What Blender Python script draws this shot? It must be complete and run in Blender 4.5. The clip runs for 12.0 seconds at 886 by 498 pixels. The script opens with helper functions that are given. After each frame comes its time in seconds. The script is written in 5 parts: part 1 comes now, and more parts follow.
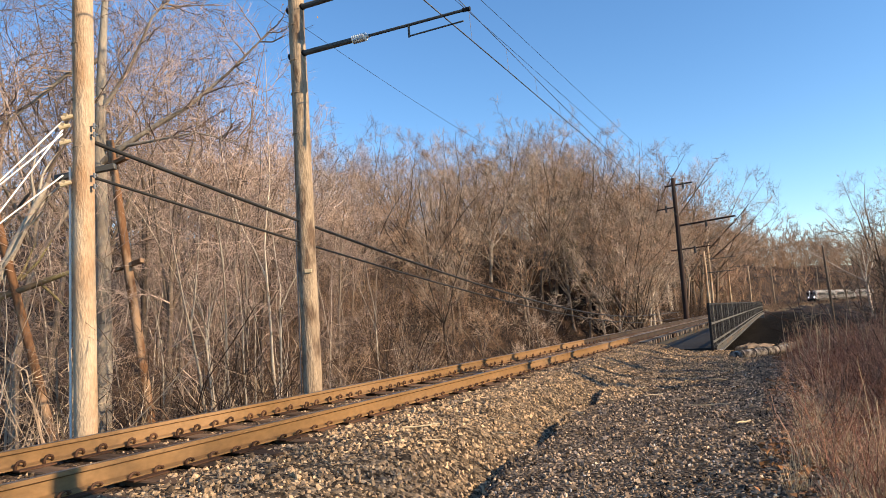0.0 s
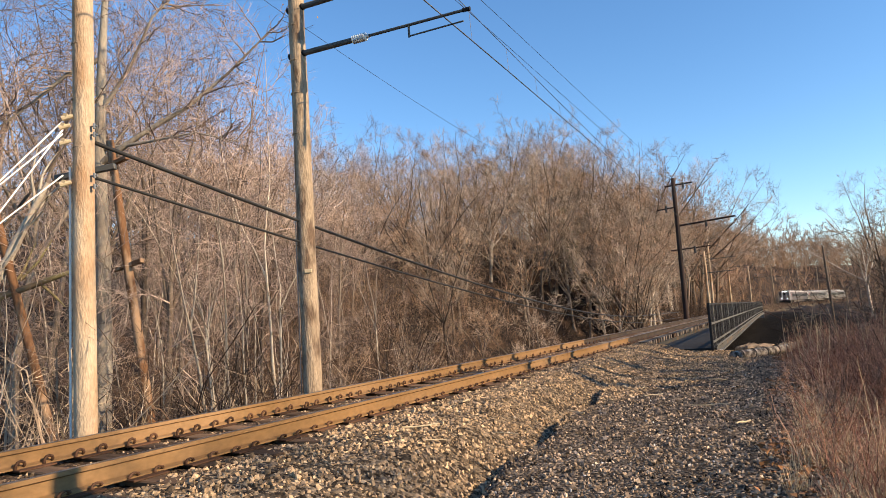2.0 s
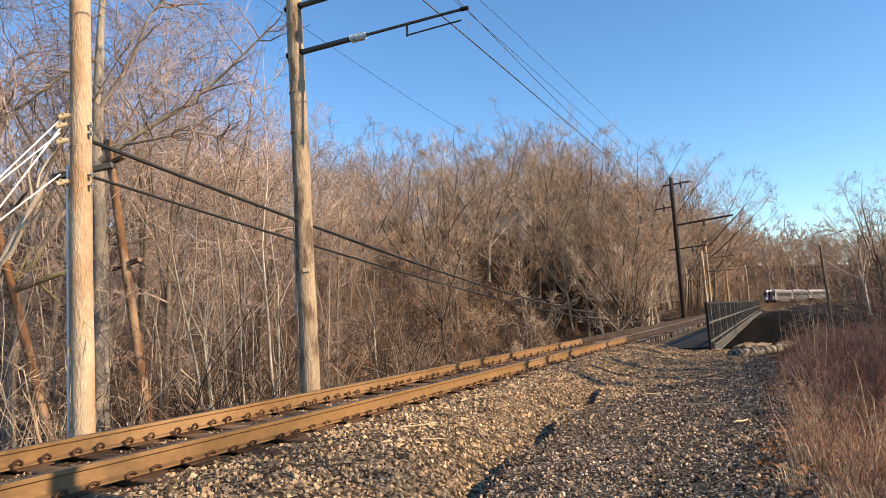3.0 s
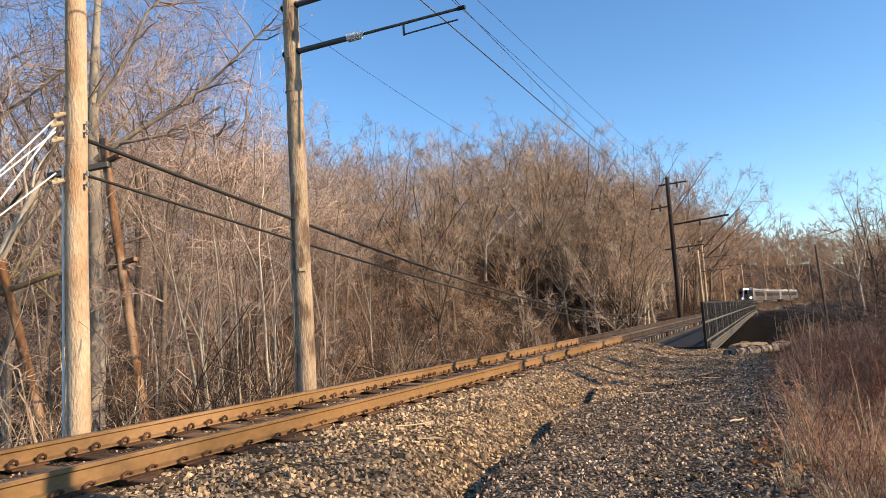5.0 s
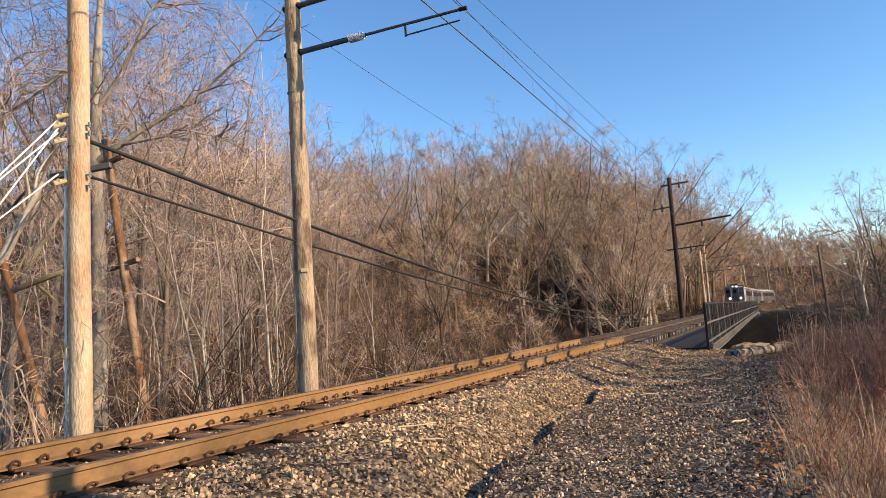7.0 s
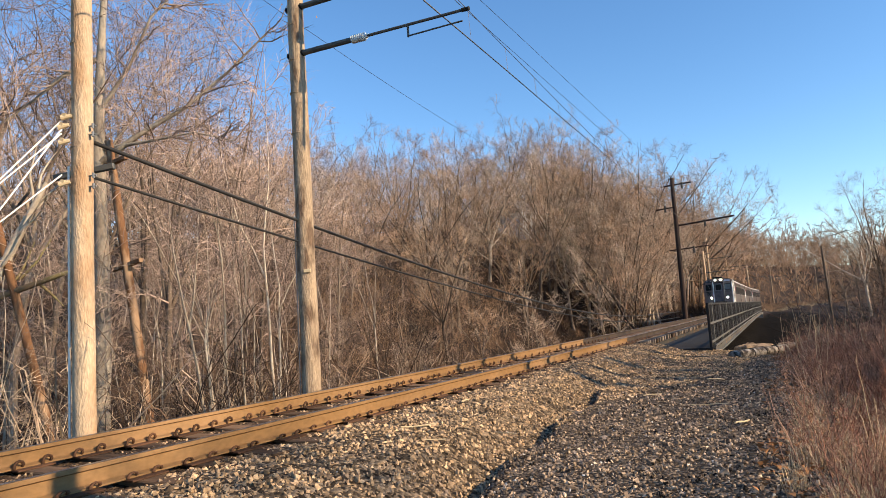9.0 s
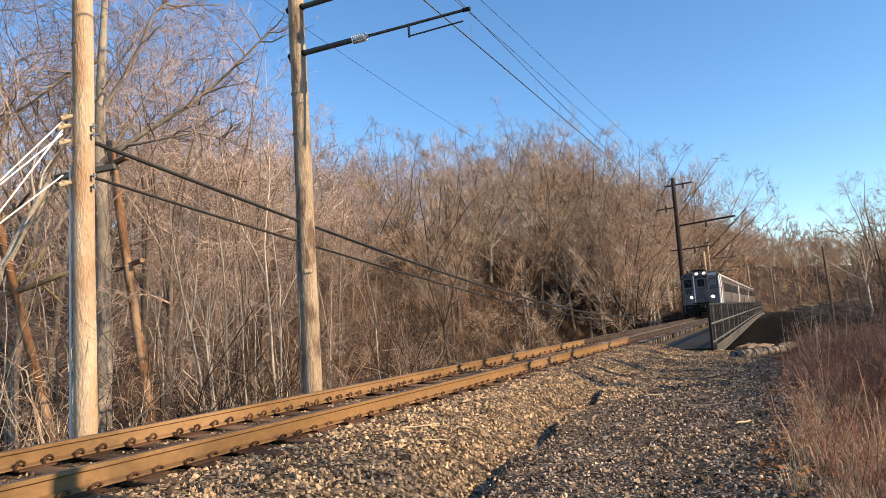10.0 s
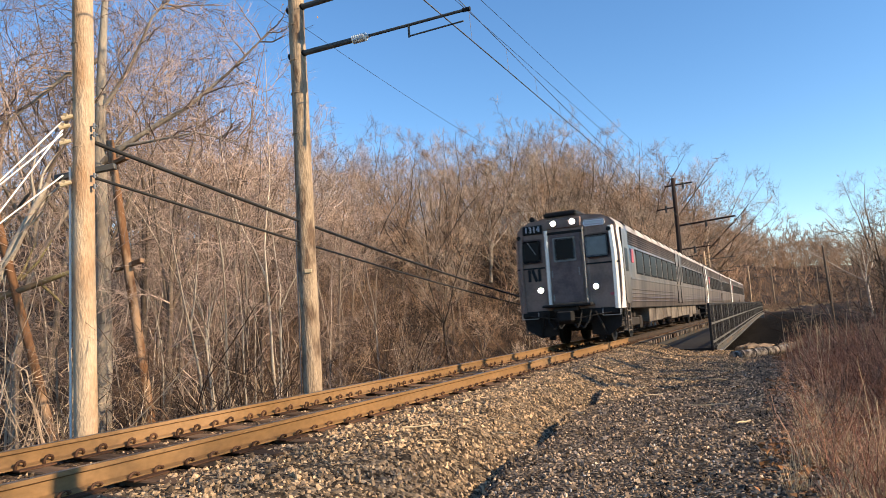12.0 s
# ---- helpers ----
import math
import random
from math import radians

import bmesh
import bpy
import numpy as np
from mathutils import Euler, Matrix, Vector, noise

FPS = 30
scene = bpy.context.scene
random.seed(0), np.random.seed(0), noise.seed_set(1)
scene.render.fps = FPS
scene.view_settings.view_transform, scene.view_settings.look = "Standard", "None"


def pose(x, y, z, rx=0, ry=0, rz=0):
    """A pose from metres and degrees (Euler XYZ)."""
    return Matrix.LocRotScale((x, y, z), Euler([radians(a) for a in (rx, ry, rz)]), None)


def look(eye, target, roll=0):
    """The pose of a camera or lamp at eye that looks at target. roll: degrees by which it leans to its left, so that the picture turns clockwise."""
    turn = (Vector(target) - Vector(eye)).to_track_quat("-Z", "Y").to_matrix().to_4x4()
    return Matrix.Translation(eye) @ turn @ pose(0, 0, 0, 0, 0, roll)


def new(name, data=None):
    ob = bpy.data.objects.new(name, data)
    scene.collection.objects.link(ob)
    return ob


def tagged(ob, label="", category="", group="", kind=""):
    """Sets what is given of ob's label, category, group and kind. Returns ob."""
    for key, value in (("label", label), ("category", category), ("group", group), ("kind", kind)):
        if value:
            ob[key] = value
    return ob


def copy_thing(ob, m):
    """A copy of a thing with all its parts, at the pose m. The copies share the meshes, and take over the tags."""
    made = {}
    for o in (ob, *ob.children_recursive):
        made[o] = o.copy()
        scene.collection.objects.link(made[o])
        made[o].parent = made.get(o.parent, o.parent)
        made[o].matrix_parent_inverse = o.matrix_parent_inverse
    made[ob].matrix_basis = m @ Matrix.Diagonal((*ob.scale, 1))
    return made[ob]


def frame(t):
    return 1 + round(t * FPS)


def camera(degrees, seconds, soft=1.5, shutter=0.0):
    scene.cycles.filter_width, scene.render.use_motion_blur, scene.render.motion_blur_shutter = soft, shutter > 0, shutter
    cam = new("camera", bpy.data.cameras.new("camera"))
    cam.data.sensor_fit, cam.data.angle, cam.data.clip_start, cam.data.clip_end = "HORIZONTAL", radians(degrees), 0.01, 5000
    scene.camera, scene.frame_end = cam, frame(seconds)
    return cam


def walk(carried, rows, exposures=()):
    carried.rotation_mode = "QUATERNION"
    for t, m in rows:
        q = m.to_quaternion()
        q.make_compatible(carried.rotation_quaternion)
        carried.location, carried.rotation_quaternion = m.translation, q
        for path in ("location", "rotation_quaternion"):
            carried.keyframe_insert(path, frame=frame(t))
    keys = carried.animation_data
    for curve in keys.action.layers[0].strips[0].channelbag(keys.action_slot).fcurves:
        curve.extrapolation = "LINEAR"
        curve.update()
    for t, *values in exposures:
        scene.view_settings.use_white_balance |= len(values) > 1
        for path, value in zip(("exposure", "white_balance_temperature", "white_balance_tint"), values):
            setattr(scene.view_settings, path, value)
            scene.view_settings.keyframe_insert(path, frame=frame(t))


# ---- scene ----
EYE = Vector((0.0, 0.0, 1.0645))
cam = camera(67.46, 12.0, soft=0.7, shutter=0.2)


def aim(right, down):
    """The camera on its stand, nudged by small angles (milliradians)."""
    yaw, pitch = right / 1000, radians(5.817) - down / 1000
    way = Vector((math.sin(yaw) * math.cos(pitch), math.cos(yaw) * math.cos(pitch), math.sin(pitch)))
    return look(EYE, EYE + way * 10, -3.66)


walk(cam, [(0.0, aim(0, 0)), (2.0, aim(0, 0)), (2.5, aim(0, 0)), (3.0, aim(2.9, 1.4)), (4.0, aim(6.5, 2.2)), (4.8, aim(8.2, 2.5)),
           (5.0, aim(8.0, 2.6)), (5.5, aim(8.3, 2.6)), (6.0, aim(6.6, 2.0)), (6.5, aim(8.1, 2.5)), (7.0, aim(5.3, 1.4)),
           (8.0, aim(3.0, 0.8)), (9.0, aim(1.4, 0.4)), (9.5, aim(1.3, 0.3)), (10.0, aim(0.1, 0)), (10.5, aim(0, 0)), (12.0, aim(0, 0))])

# ---- light ----
SUN_WAY = Vector((0.90, -0.43, 0.49)).normalized()      # towards the sun
world = bpy.data.worlds.new("world")
scene.world = world
world.use_nodes = True
wn = world.node_tree.nodes
sky = wn.new("ShaderNodeTexSky")
sky.sky_type, sky.sun_disc = "NISHITA", False
sky.sun_elevation = math.asin(SUN_WAY.z)
sky.sun_rotation = math.atan2(SUN_WAY.x, SUN_WAY.y)
sky.air_density, sky.dust_density, sky.ozone_density = 1.0, 0.0, 3.5
clear_air = wn.new("ShaderNodeHueSaturation")
clear_air.inputs["Saturation"].default_value = 1.13
world.node_tree.links.new(sky.outputs[0], clear_air.inputs["Color"])
world.node_tree.links.new(clear_air.outputs[0], wn["Background"].inputs[0])
wn["Background"].inputs[1].default_value = 0.156
sun_data = bpy.data.lights.new("sun", "SUN")
sun_data.energy, sun_data.angle, sun_data.color = 5.5, radians(0.53), (1.0, 0.78, 0.53)
sun = new("sun", sun_data)
sun.matrix_world = look((60, -30, 40), Vector((60, -30, 40)) - SUN_WAY)
scene.view_settings.exposure = 0.56

# ---- the railway line: a centre line by its curvature; s grows away from the camera ----
LINE_S = np.arange(-60.0, 431.0, 1.0)
_k = np.interp(LINE_S, [-60, -25, 0, 25, 50, 80, 120, 170, 230, 320], [0.0073, 0.0073, -0.00005, 0.00012, -0.00036, 0.00021, -0.00121, -0.00267, -0.00154, -0.00154])
_t = np.concatenate([[0], np.cumsum((_k[1:] + _k[:-1]) / 2)])
LINE_T = _t - _t[60] + 1.1131
_x = np.concatenate([[0], np.cumsum((np.cos(LINE_T)[1:] + np.cos(LINE_T)[:-1]) / 2)])
_y = np.concatenate([[0], np.cumsum((np.sin(LINE_T)[1:] + np.sin(LINE_T)[:-1]) / 2)])
LINE_X, LINE_Y = _x - _x[60] + 3.577, _y - _y[60] + 19.3613
GRADE = -0.0079


def on_line(s, lat=0.0, up=0.0):
    """A point beside the line: lat metres to its right (the camera's side), up metres over the rail tops."""
    t = float(np.interp(s, LINE_S, LINE_T))
    return Vector((float(np.interp(s, LINE_S, LINE_X)) + lat * math.sin(t), float(np.interp(s, LINE_S, LINE_Y)) - lat * math.cos(t), GRADE * s + up))


def heading(s):
    return math.degrees(float(np.interp(s, LINE_S, LINE_T))) - 90


def line_pose(s, lat=0.0, up=0.0):
    p = on_line(s, lat, up)
    return pose(p.x, p.y, p.z, 0, 0, heading(s))


def line_coords(x, y):
    """s and lat of many points."""
    x, y = np.asarray(x, float), np.asarray(y, float)
    best = np.full(x.shape, 1e18)
    idx = np.zeros(x.shape, int)
    for i in range(0, len(LINE_S), 2):
        d = (x - LINE_X[i]) ** 2 + (y - LINE_Y[i]) ** 2
        m = d < best
        best[m], idx[m] = d[m], i
    t = LINE_T[idx]
    return LINE_S[idx] + (x - LINE_X[idx]) * np.cos(t) + (y - LINE_Y[idx]) * np.sin(t), (x - LINE_X[idx]) * np.sin(t) - (y - LINE_Y[idx]) * np.cos(t)


def ramp(v, a, b):
    u = np.clip((np.asarray(v, float) - a) / (b - a), 0, 1)
    return u * u * (3 - 2 * u)


def ground_height(x, y):
    x, y = np.asarray(x, float), np.asarray(y, float)
    s, lat = line_coords(x, y)
    bed = GRADE * np.clip(s, -40, 330)
    z = bed - 0.215
    right, left = np.maximum(lat, 0), np.maximum(-lat, 0)
    z = z - 0.30 * ramp(right, 1.35, 3.0) + 0.35 * ramp(right, 6.5, 12) + 1.2 * ramp(right, 14, 40)
    up_line = ramp(s, 45, 95)
    z = z - 0.5 * ramp(left, 1.5, 2.6) - 3.4 * (1 - up_line) * ramp(left, 3.6, 13)
    z = z + (1 - up_line) * 12.0 * ramp(left, 13, 46) + up_line * 17.0 * ramp(left, 4, 32) + 6.0 * ramp(left, 40, 100) + 8 * ramp(left, 90, 300)
    # the far bank on the inside of the curve falls away from the line
    z = z - 3.0 * ramp(s, 70, 100) * ramp(right, 3.2, 16)
    # the brook's cut under the bridge
    cut = ramp(s, 3.6, 10) * (1 - ramp(s, 70, 84)) * ramp(lat, -26, -14)
    z = z - 5.0 * cut
    # a rut between the ballast shoulder and the path, steep on the path's side
    rut = lat - np.interp(s, [-20, -14, -11.5, -7.3, -5], [3.1, 3.0, 2.65, 2.4, 2.3]) - 0.07 * np.sin(s * 2.1)
    z = z - 0.17 * ramp(rut, -0.75, 0) * (1 - ramp(rut, 0.0, 0.16)) * (1 - ramp(s, -7.5, -4))
    z = z - 0.05 * ramp(rut, -0.75, 0) * (1 - ramp(rut, 1.2, 3.2)) * (1 - ramp(s, -4, 2))
    # lumps
    far_off = ramp(np.abs(lat), 3, 9)
    z = z + far_off * (0.22 * np.sin(x * 0.61 + 1.3) * np.sin(y * 0.47) + 0.5 * np.sin(x * 0.13) * np.sin(y * 0.11 + 2))
    z = z + 0.02 * np.sin(x * 3.1) * np.sin(y * 2.7) + 0.012 * np.sin(x * 7.3 + y * 2) * np.sin(y * 6.1)
    return z


# ---- materials ----
def material(name, base, rough=0.8, metal=0.0, vary=0.25, scale=3.0, fine=30.0, bump=0.3, second=None, mix_scale=1.2, mix_at=(0.45, 0.65), per="", stretch=(1, 1, 1), spec=0.2, bump_dist=0.01):
    """A surface with a base colour, a second one in patches, and grain at two scales. per: 'object' or 'island' varies it from piece to piece."""
    m = bpy.data.materials.new(name)
    m.use_nodes = True
    n, l = m.node_tree.nodes, m.node_tree.links
    b = n["Principled BSDF"]
    b.inputs["Roughness"].default_value, b.inputs["Metallic"].default_value = rough, metal
    b.inputs["Specular IOR Level"].default_value = spec
    tc = n.new("ShaderNodeTexCoord")
    mp = n.new("ShaderNodeMapping")
    mp.inputs["Scale"].default_value = stretch
    l.new(tc.outputs["Object"], mp.inputs["Vector"])
    big, small = n.new("ShaderNodeTexNoise"), n.new("ShaderNodeTexNoise")
    for t, sc in ((big, scale), (small, fine)):
        t.inputs["Scale"].default_value, t.inputs["Detail"].default_value = sc, 5
        l.new(mp.outputs[0], t.inputs["Vector"])
    colour = n.new("ShaderNodeRGB")
    colour.outputs[0].default_value = (*base, 1)
    out = colour.outputs[0]
    if second:
        patch = n.new("ShaderNodeTexNoise")
        patch.inputs["Scale"].default_value, patch.inputs["Detail"].default_value = mix_scale, 6
        l.new(mp.outputs[0], patch.inputs["Vector"])
        mr = n.new("ShaderNodeMapRange")
        mr.inputs[1].default_value, mr.inputs[2].default_value = mix_at
        l.new(patch.outputs[0], mr.inputs[0])
        mx = n.new("ShaderNodeMix")
        mx.data_type = "RGBA"
        mx.inputs[7].default_value = (*second, 1)
        l.new(mr.outputs[0], mx.inputs[0])
        l.new(out, mx.inputs[6])
        out = mx.outputs[2]
    add = n.new("ShaderNodeMath")
    add.operation = "ADD"
    l.new(big.outputs[0], add.inputs[0])
    l.new(small.outputs[0], add.inputs[1])
    total = add.outputs[0]
    if per:
        rnd = n.new("ShaderNodeObjectInfo") if per == "object" else n.new("ShaderNodeNewGeometry")
        sock = rnd.outputs["Random"] if per == "object" else rnd.outputs["Random Per Island"]
        more = n.new("ShaderNodeMath")
        more.operation = "MULTIPLY_ADD"
        l.new(sock, more.inputs[0])
        more.inputs[1].default_value = 1.2
        l.new(total, more.inputs[2])
        less = n.new("ShaderNodeMath")
        less.operation = "SUBTRACT"
        l.new(more.outputs[0], less.inputs[0])
        less.inputs[1].default_value = 0.6
        total = less.outputs[0]
    val = n.new("ShaderNodeMapRange")
    val.inputs[1].default_value, val.inputs[2].default_value = 0.5, 1.5
    val.inputs[3].default_value, val.inputs[4].default_value = 1 - vary, 1 + vary
    val.clamp = False
    l.new(total, val.inputs[0])
    hsv = n.new("ShaderNodeHueSaturation")
    l.new(out, hsv.inputs["Color"])
    l.new(val.outputs[0], hsv.inputs["Value"])
    l.new(hsv.outputs[0], b.inputs["Base Color"])
    if bump:
        bm_ = n.new("ShaderNodeBump")
        bm_.inputs["Strength"].default_value, bm_.inputs["Distance"].default_value = bump, bump_dist
        l.new(add.outputs[0], bm_.inputs["Height"])
        l.new(bm_.outputs[0], b.inputs["Normal"])
    return m


def glow(name, colour, strength):
    m = bpy.data.materials.new(name)
    m.use_nodes = True
    b = m.node_tree.nodes["Principled BSDF"]
    b.inputs["Base Color"].default_value = (*colour, 1)
    b.inputs["Emission Color"].default_value, b.inputs["Emission Strength"].default_value = (*colour, 1), strength
    return m


M = {}
M["bark"] = material("bark", (0.11, 0.08, 0.058), 0.9, vary=0.4, scale=1.5, fine=14, second=(0.27, 0.21, 0.155), mix_scale=0.5, per="object", stretch=(1, 1, 0.25))
M["bark_pale"] = material("bark_pale", (0.32, 0.25, 0.18), 0.85, vary=0.3, scale=2, fine=16, second=(0.18, 0.13, 0.095), mix_scale=0.8, per="object", stretch=(1, 1, 0.3))
M["bark_hill"] = material("bark_hill", (0.44, 0.36, 0.275), 0.9, vary=0.4, scale=0.5, fine=4, second=(0.22, 0.165, 0.12), mix_scale=0.4, per="object", bump=0)
M["bark_birch"] = material("bark_birch", (0.50, 0.42, 0.32), 0.8, vary=0.3, scale=2, fine=16, second=(0.30, 0.23, 0.17), mix_scale=1.2, per="object", stretch=(1, 1, 0.4))
M["moss_bark"] = material("moss_bark", (0.30, 0.245, 0.10), 0.9, vary=0.4, scale=2, fine=16, second=(0.14, 0.10, 0.06), mix_scale=1.5, stretch=(0.4, 1, 1))
M["twig"] = material("twig", (0.42, 0.31, 0.24), 0.85, vary=0.45, scale=0.6, fine=5, bump=0, per="object", second=(0.17, 0.11, 0.085), mix_scale=0.6)
M["twig_far"] = material("twig_far", (0.44, 0.285, 0.18), 0.9, vary=0.45, scale=0.05, fine=0.3, bump=0, per="object", second=(0.22, 0.15, 0.105), mix_scale=0.25)
M["twig_grey"] = material("twig_grey", (0.48, 0.37, 0.275), 0.9, vary=0.45, scale=0.05, fine=0.3, bump=0, per="object", second=(0.24, 0.18, 0.13), mix_scale=0.25)
M["dead_leaf"] = material("dead_leaf", (0.33, 0.16, 0.07), 0.8, vary=0.5, scale=1, fine=6, bump=0, per="island")
# one brush in three tones: shade inside the thickets, then two sunlit copies
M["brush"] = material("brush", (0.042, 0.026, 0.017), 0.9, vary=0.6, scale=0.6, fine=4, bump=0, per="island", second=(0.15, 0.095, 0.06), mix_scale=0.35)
M["brush_hill_lit"] = material("brush_hill_lit", (0.22, 0.14, 0.088), 0.9, vary=0.55, scale=0.3, fine=2, bump=0, per="island", second=(0.38, 0.255, 0.16), mix_scale=0.1)
M["brush_lit"] = material("brush_lit", (0.46, 0.35, 0.24), 0.9, vary=0.5, scale=0.6, fine=4, bump=0, per="island", second=(0.24, 0.155, 0.10), mix_scale=0.5)
M["red_brush"] = material("red_brush", (0.23, 0.105, 0.068), 0.9, vary=0.7, scale=0.8, fine=5, bump=0, per="island", second=(0.47, 0.30, 0.20), mix_scale=0.9)
M["straw"] = material("straw", (0.50, 0.39, 0.24), 0.85, vary=0.35, scale=1, fine=6, bump=0, per="island")
M["evergreen"] = material("evergreen", (0.05, 0.075, 0.03), 0.8, vary=0.4, scale=1, fine=5, bump=0, per="island")
# brown soil taken near black, woodland shade put into its colour
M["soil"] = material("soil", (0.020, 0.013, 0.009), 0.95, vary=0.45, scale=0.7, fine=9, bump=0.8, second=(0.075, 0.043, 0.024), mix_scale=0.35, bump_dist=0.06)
M["stone"] = material("stone", (0.44, 0.30, 0.17), 0.85, vary=0.6, scale=2, fine=40, bump=0.25, per="island", second=(0.21, 0.145, 0.09), mix_scale=9, mix_at=(0.42, 0.6))
M["stone_dark"] = material("stone_dark", (0.43, 0.31, 0.205), 0.88, vary=0.75, scale=2, fine=40, bump=0.25, per="island", second=(0.15, 0.108, 0.074), mix_scale=9, mix_at=(0.40, 0.58))
M["stone_white"] = material("stone_white", (0.62, 0.58, 0.52), 0.8, vary=0.25, scale=3, fine=40, bump=0.2, per="island")
M["rust_rail"] = material("rust_rail", (0.215, 0.12, 0.048), 0.8, vary=0.3, scale=1.5, fine=25, bump=0.3, second=(0.27, 0.16, 0.075), mix_scale=0.7, stretch=(1, 0.3, 1))
M["rust_dark"] = material("rust_dark", (0.085, 0.042, 0.022), 0.85, vary=0.4, scale=6, fine=40, bump=0.4, per="object")
M["rail_top"] = material("rail_top", (0.33, 0.31, 0.30), 0.32, 1.0, vary=0.15, scale=4, fine=60, bump=0.05, stretch=(1, 0.05, 1))
# a duller rail colour with the shade over the bridge put into it
M["rail_shaded"] = material("rail_shaded", (0.062, 0.045, 0.033), 0.85, vary=0.4, scale=1.5, fine=25, bump=0.3, second=(0.035, 0.026, 0.02), mix_scale=0.9)
M["tie_wood"] = material("tie_wood", (0.085, 0.05, 0.028), 0.92, vary=0.5, scale=3, fine=25, bump=0.7, per="object", second=(0.15, 0.09, 0.05), stretch=(0.25, 1, 1))
M["tie_pale"] = material("tie_pale", (0.22, 0.165, 0.115), 0.9, vary=0.35, scale=3, fine=25, bump=0.6, per="object", stretch=(0.25, 1, 1))
M["pole_wood"] = material("pole_wood", (0.50, 0.375, 0.25), 0.88, vary=0.4, scale=5, fine=34, bump=1.0, second=(0.36, 0.205, 0.105), mix_scale=2.6, stretch=(1, 1, 0.32), mix_at=(0.44, 0.66), bump_dist=0.02)
M["pole_grey"] = material("pole_grey", (0.36, 0.265, 0.175), 0.9, vary=0.55, scale=7, fine=34, bump=1.0, second=(0.15, 0.098, 0.064), mix_scale=5, stretch=(1, 1, 0.3), mix_at=(0.48, 0.62), bump_dist=0.02)
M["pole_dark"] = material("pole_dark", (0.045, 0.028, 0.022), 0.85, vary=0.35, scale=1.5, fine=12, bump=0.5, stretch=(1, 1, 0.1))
M["steel_dark"] = material("steel_dark", (0.10, 0.095, 0.085), 0.55, 0.3, vary=0.3, scale=5, fine=40, bump=0.2)
M["galvanised"] = material("galvanised", (0.25, 0.25, 0.24), 0.5, 0.6, vary=0.2, scale=5, fine=40, bump=0.1)
M["porcelain"] = material("porcelain", (0.75, 0.74, 0.70), 0.3, 0, vary=0.1, scale=5, fine=30, bump=0)
M["white_sleeve"] = material("white_sleeve", (0.80, 0.78, 0.72), 0.5, 0, vary=0.12, scale=3, fine=20, bump=0)
M["wire_dark"] = material("wire_dark", (0.03, 0.028, 0.026), 0.6, 0, vary=0.2, scale=3, fine=20, bump=0)
M["wire_copper"] = material("wire_copper", (0.10, 0.09, 0.08), 0.5, 0.5, vary=0.2, scale=3, fine=20, bump=0)
# dark upright streaks: tree shade and reflections painted into the steel
M["stainless"] = material("stainless", (0.46, 0.37, 0.315), 0.34, 0.85, vary=0.3, scale=1.2, fine=12, bump=0.06, second=(0.17, 0.13, 0.11), mix_scale=1.5, mix_at=(0.42, 0.7), stretch=(1, 1, 0.12))
M["grey_front"] = material("grey_front", (0.27, 0.19, 0.152), 0.5, 0.1, vary=0.25, scale=2, fine=15, bump=0.05, second=(0.18, 0.13, 0.108), mix_scale=1.4)
M["door_grey"] = material("door_grey", (0.17, 0.125, 0.118), 0.5, 0.1, vary=0.3, scale=3, fine=15, bump=0.05, second=(0.11, 0.083, 0.08), mix_scale=2)
M["box_grey"] = material("box_grey", (0.20, 0.165, 0.13), 0.8, 0.1, vary=0.4, scale=2, fine=20, bump=0.2, second=(0.09, 0.072, 0.058), mix_scale=1.2)
M["roof_grey"] = material("roof_grey", (0.50, 0.45, 0.40), 0.65, 0.2, vary=0.35, scale=1.5, fine=10, bump=0.1, second=(0.26, 0.225, 0.19), mix_scale=0.9)
M["post_white"] = material("post_white", (0.80, 0.76, 0.70), 0.35, 0.2, vary=0.12, scale=2, fine=20, bump=0)
M["black_iron"] = material("black_iron", (0.022, 0.021, 0.02), 0.7, 0.2, vary=0.4, scale=5, fine=30, bump=0.3)
# dark grey, lowered further to hold the shade under the cars
M["under_grey"] = material("under_grey", (0.042, 0.036, 0.031), 0.8, 0.1, vary=0.4, scale=2, fine=20, bump=0.2)
M["window_dark"] = material("window_dark", (0.012, 0.011, 0.011), 0.3, 0, vary=0.1, scale=1, fine=3, bump=0, spec=0.12)
M["window_pale"] = material("window_pale", (0.13, 0.14, 0.145), 0.14, 0, vary=0.3, scale=2, fine=6, bump=0, spec=0.4)
M["rubber"] = material("rubber", (0.02, 0.02, 0.02), 0.8, vary=0.2, scale=5, fine=30, bump=0)
M["rust_pole"] = material("rust_pole", (0.17, 0.085, 0.042), 0.92, vary=0.4, scale=2, fine=18, bump=0.8, second=(0.33, 0.21, 0.125), mix_scale=3.5, mix_at=(0.5, 0.62), stretch=(1, 1, 0.3))
M["red_mark"] = material("red_mark", (0.46, 0.11, 0.13), 0.5, vary=0.1, scale=5, fine=30, bump=0)
M["logo_dark"] = material("logo_dark", (0.015, 0.015, 0.017), 0.5, vary=0.1, scale=5, fine=30, bump=0)
M["sign_pale"] = material("sign_pale", (0.62, 0.61, 0.63), 0.35, vary=0.1, scale=5, fine=30, bump=0)
M["lamp_glow"] = glow("lamp_glow", (1.0, 0.93, 0.80), 140)
M["concrete"] = material("concrete", (0.36, 0.335, 0.30), 0.9, vary=0.3, scale=1.5, fine=15, bump=0.4, second=(0.22, 0.2, 0.18), mix_scale=0.6)
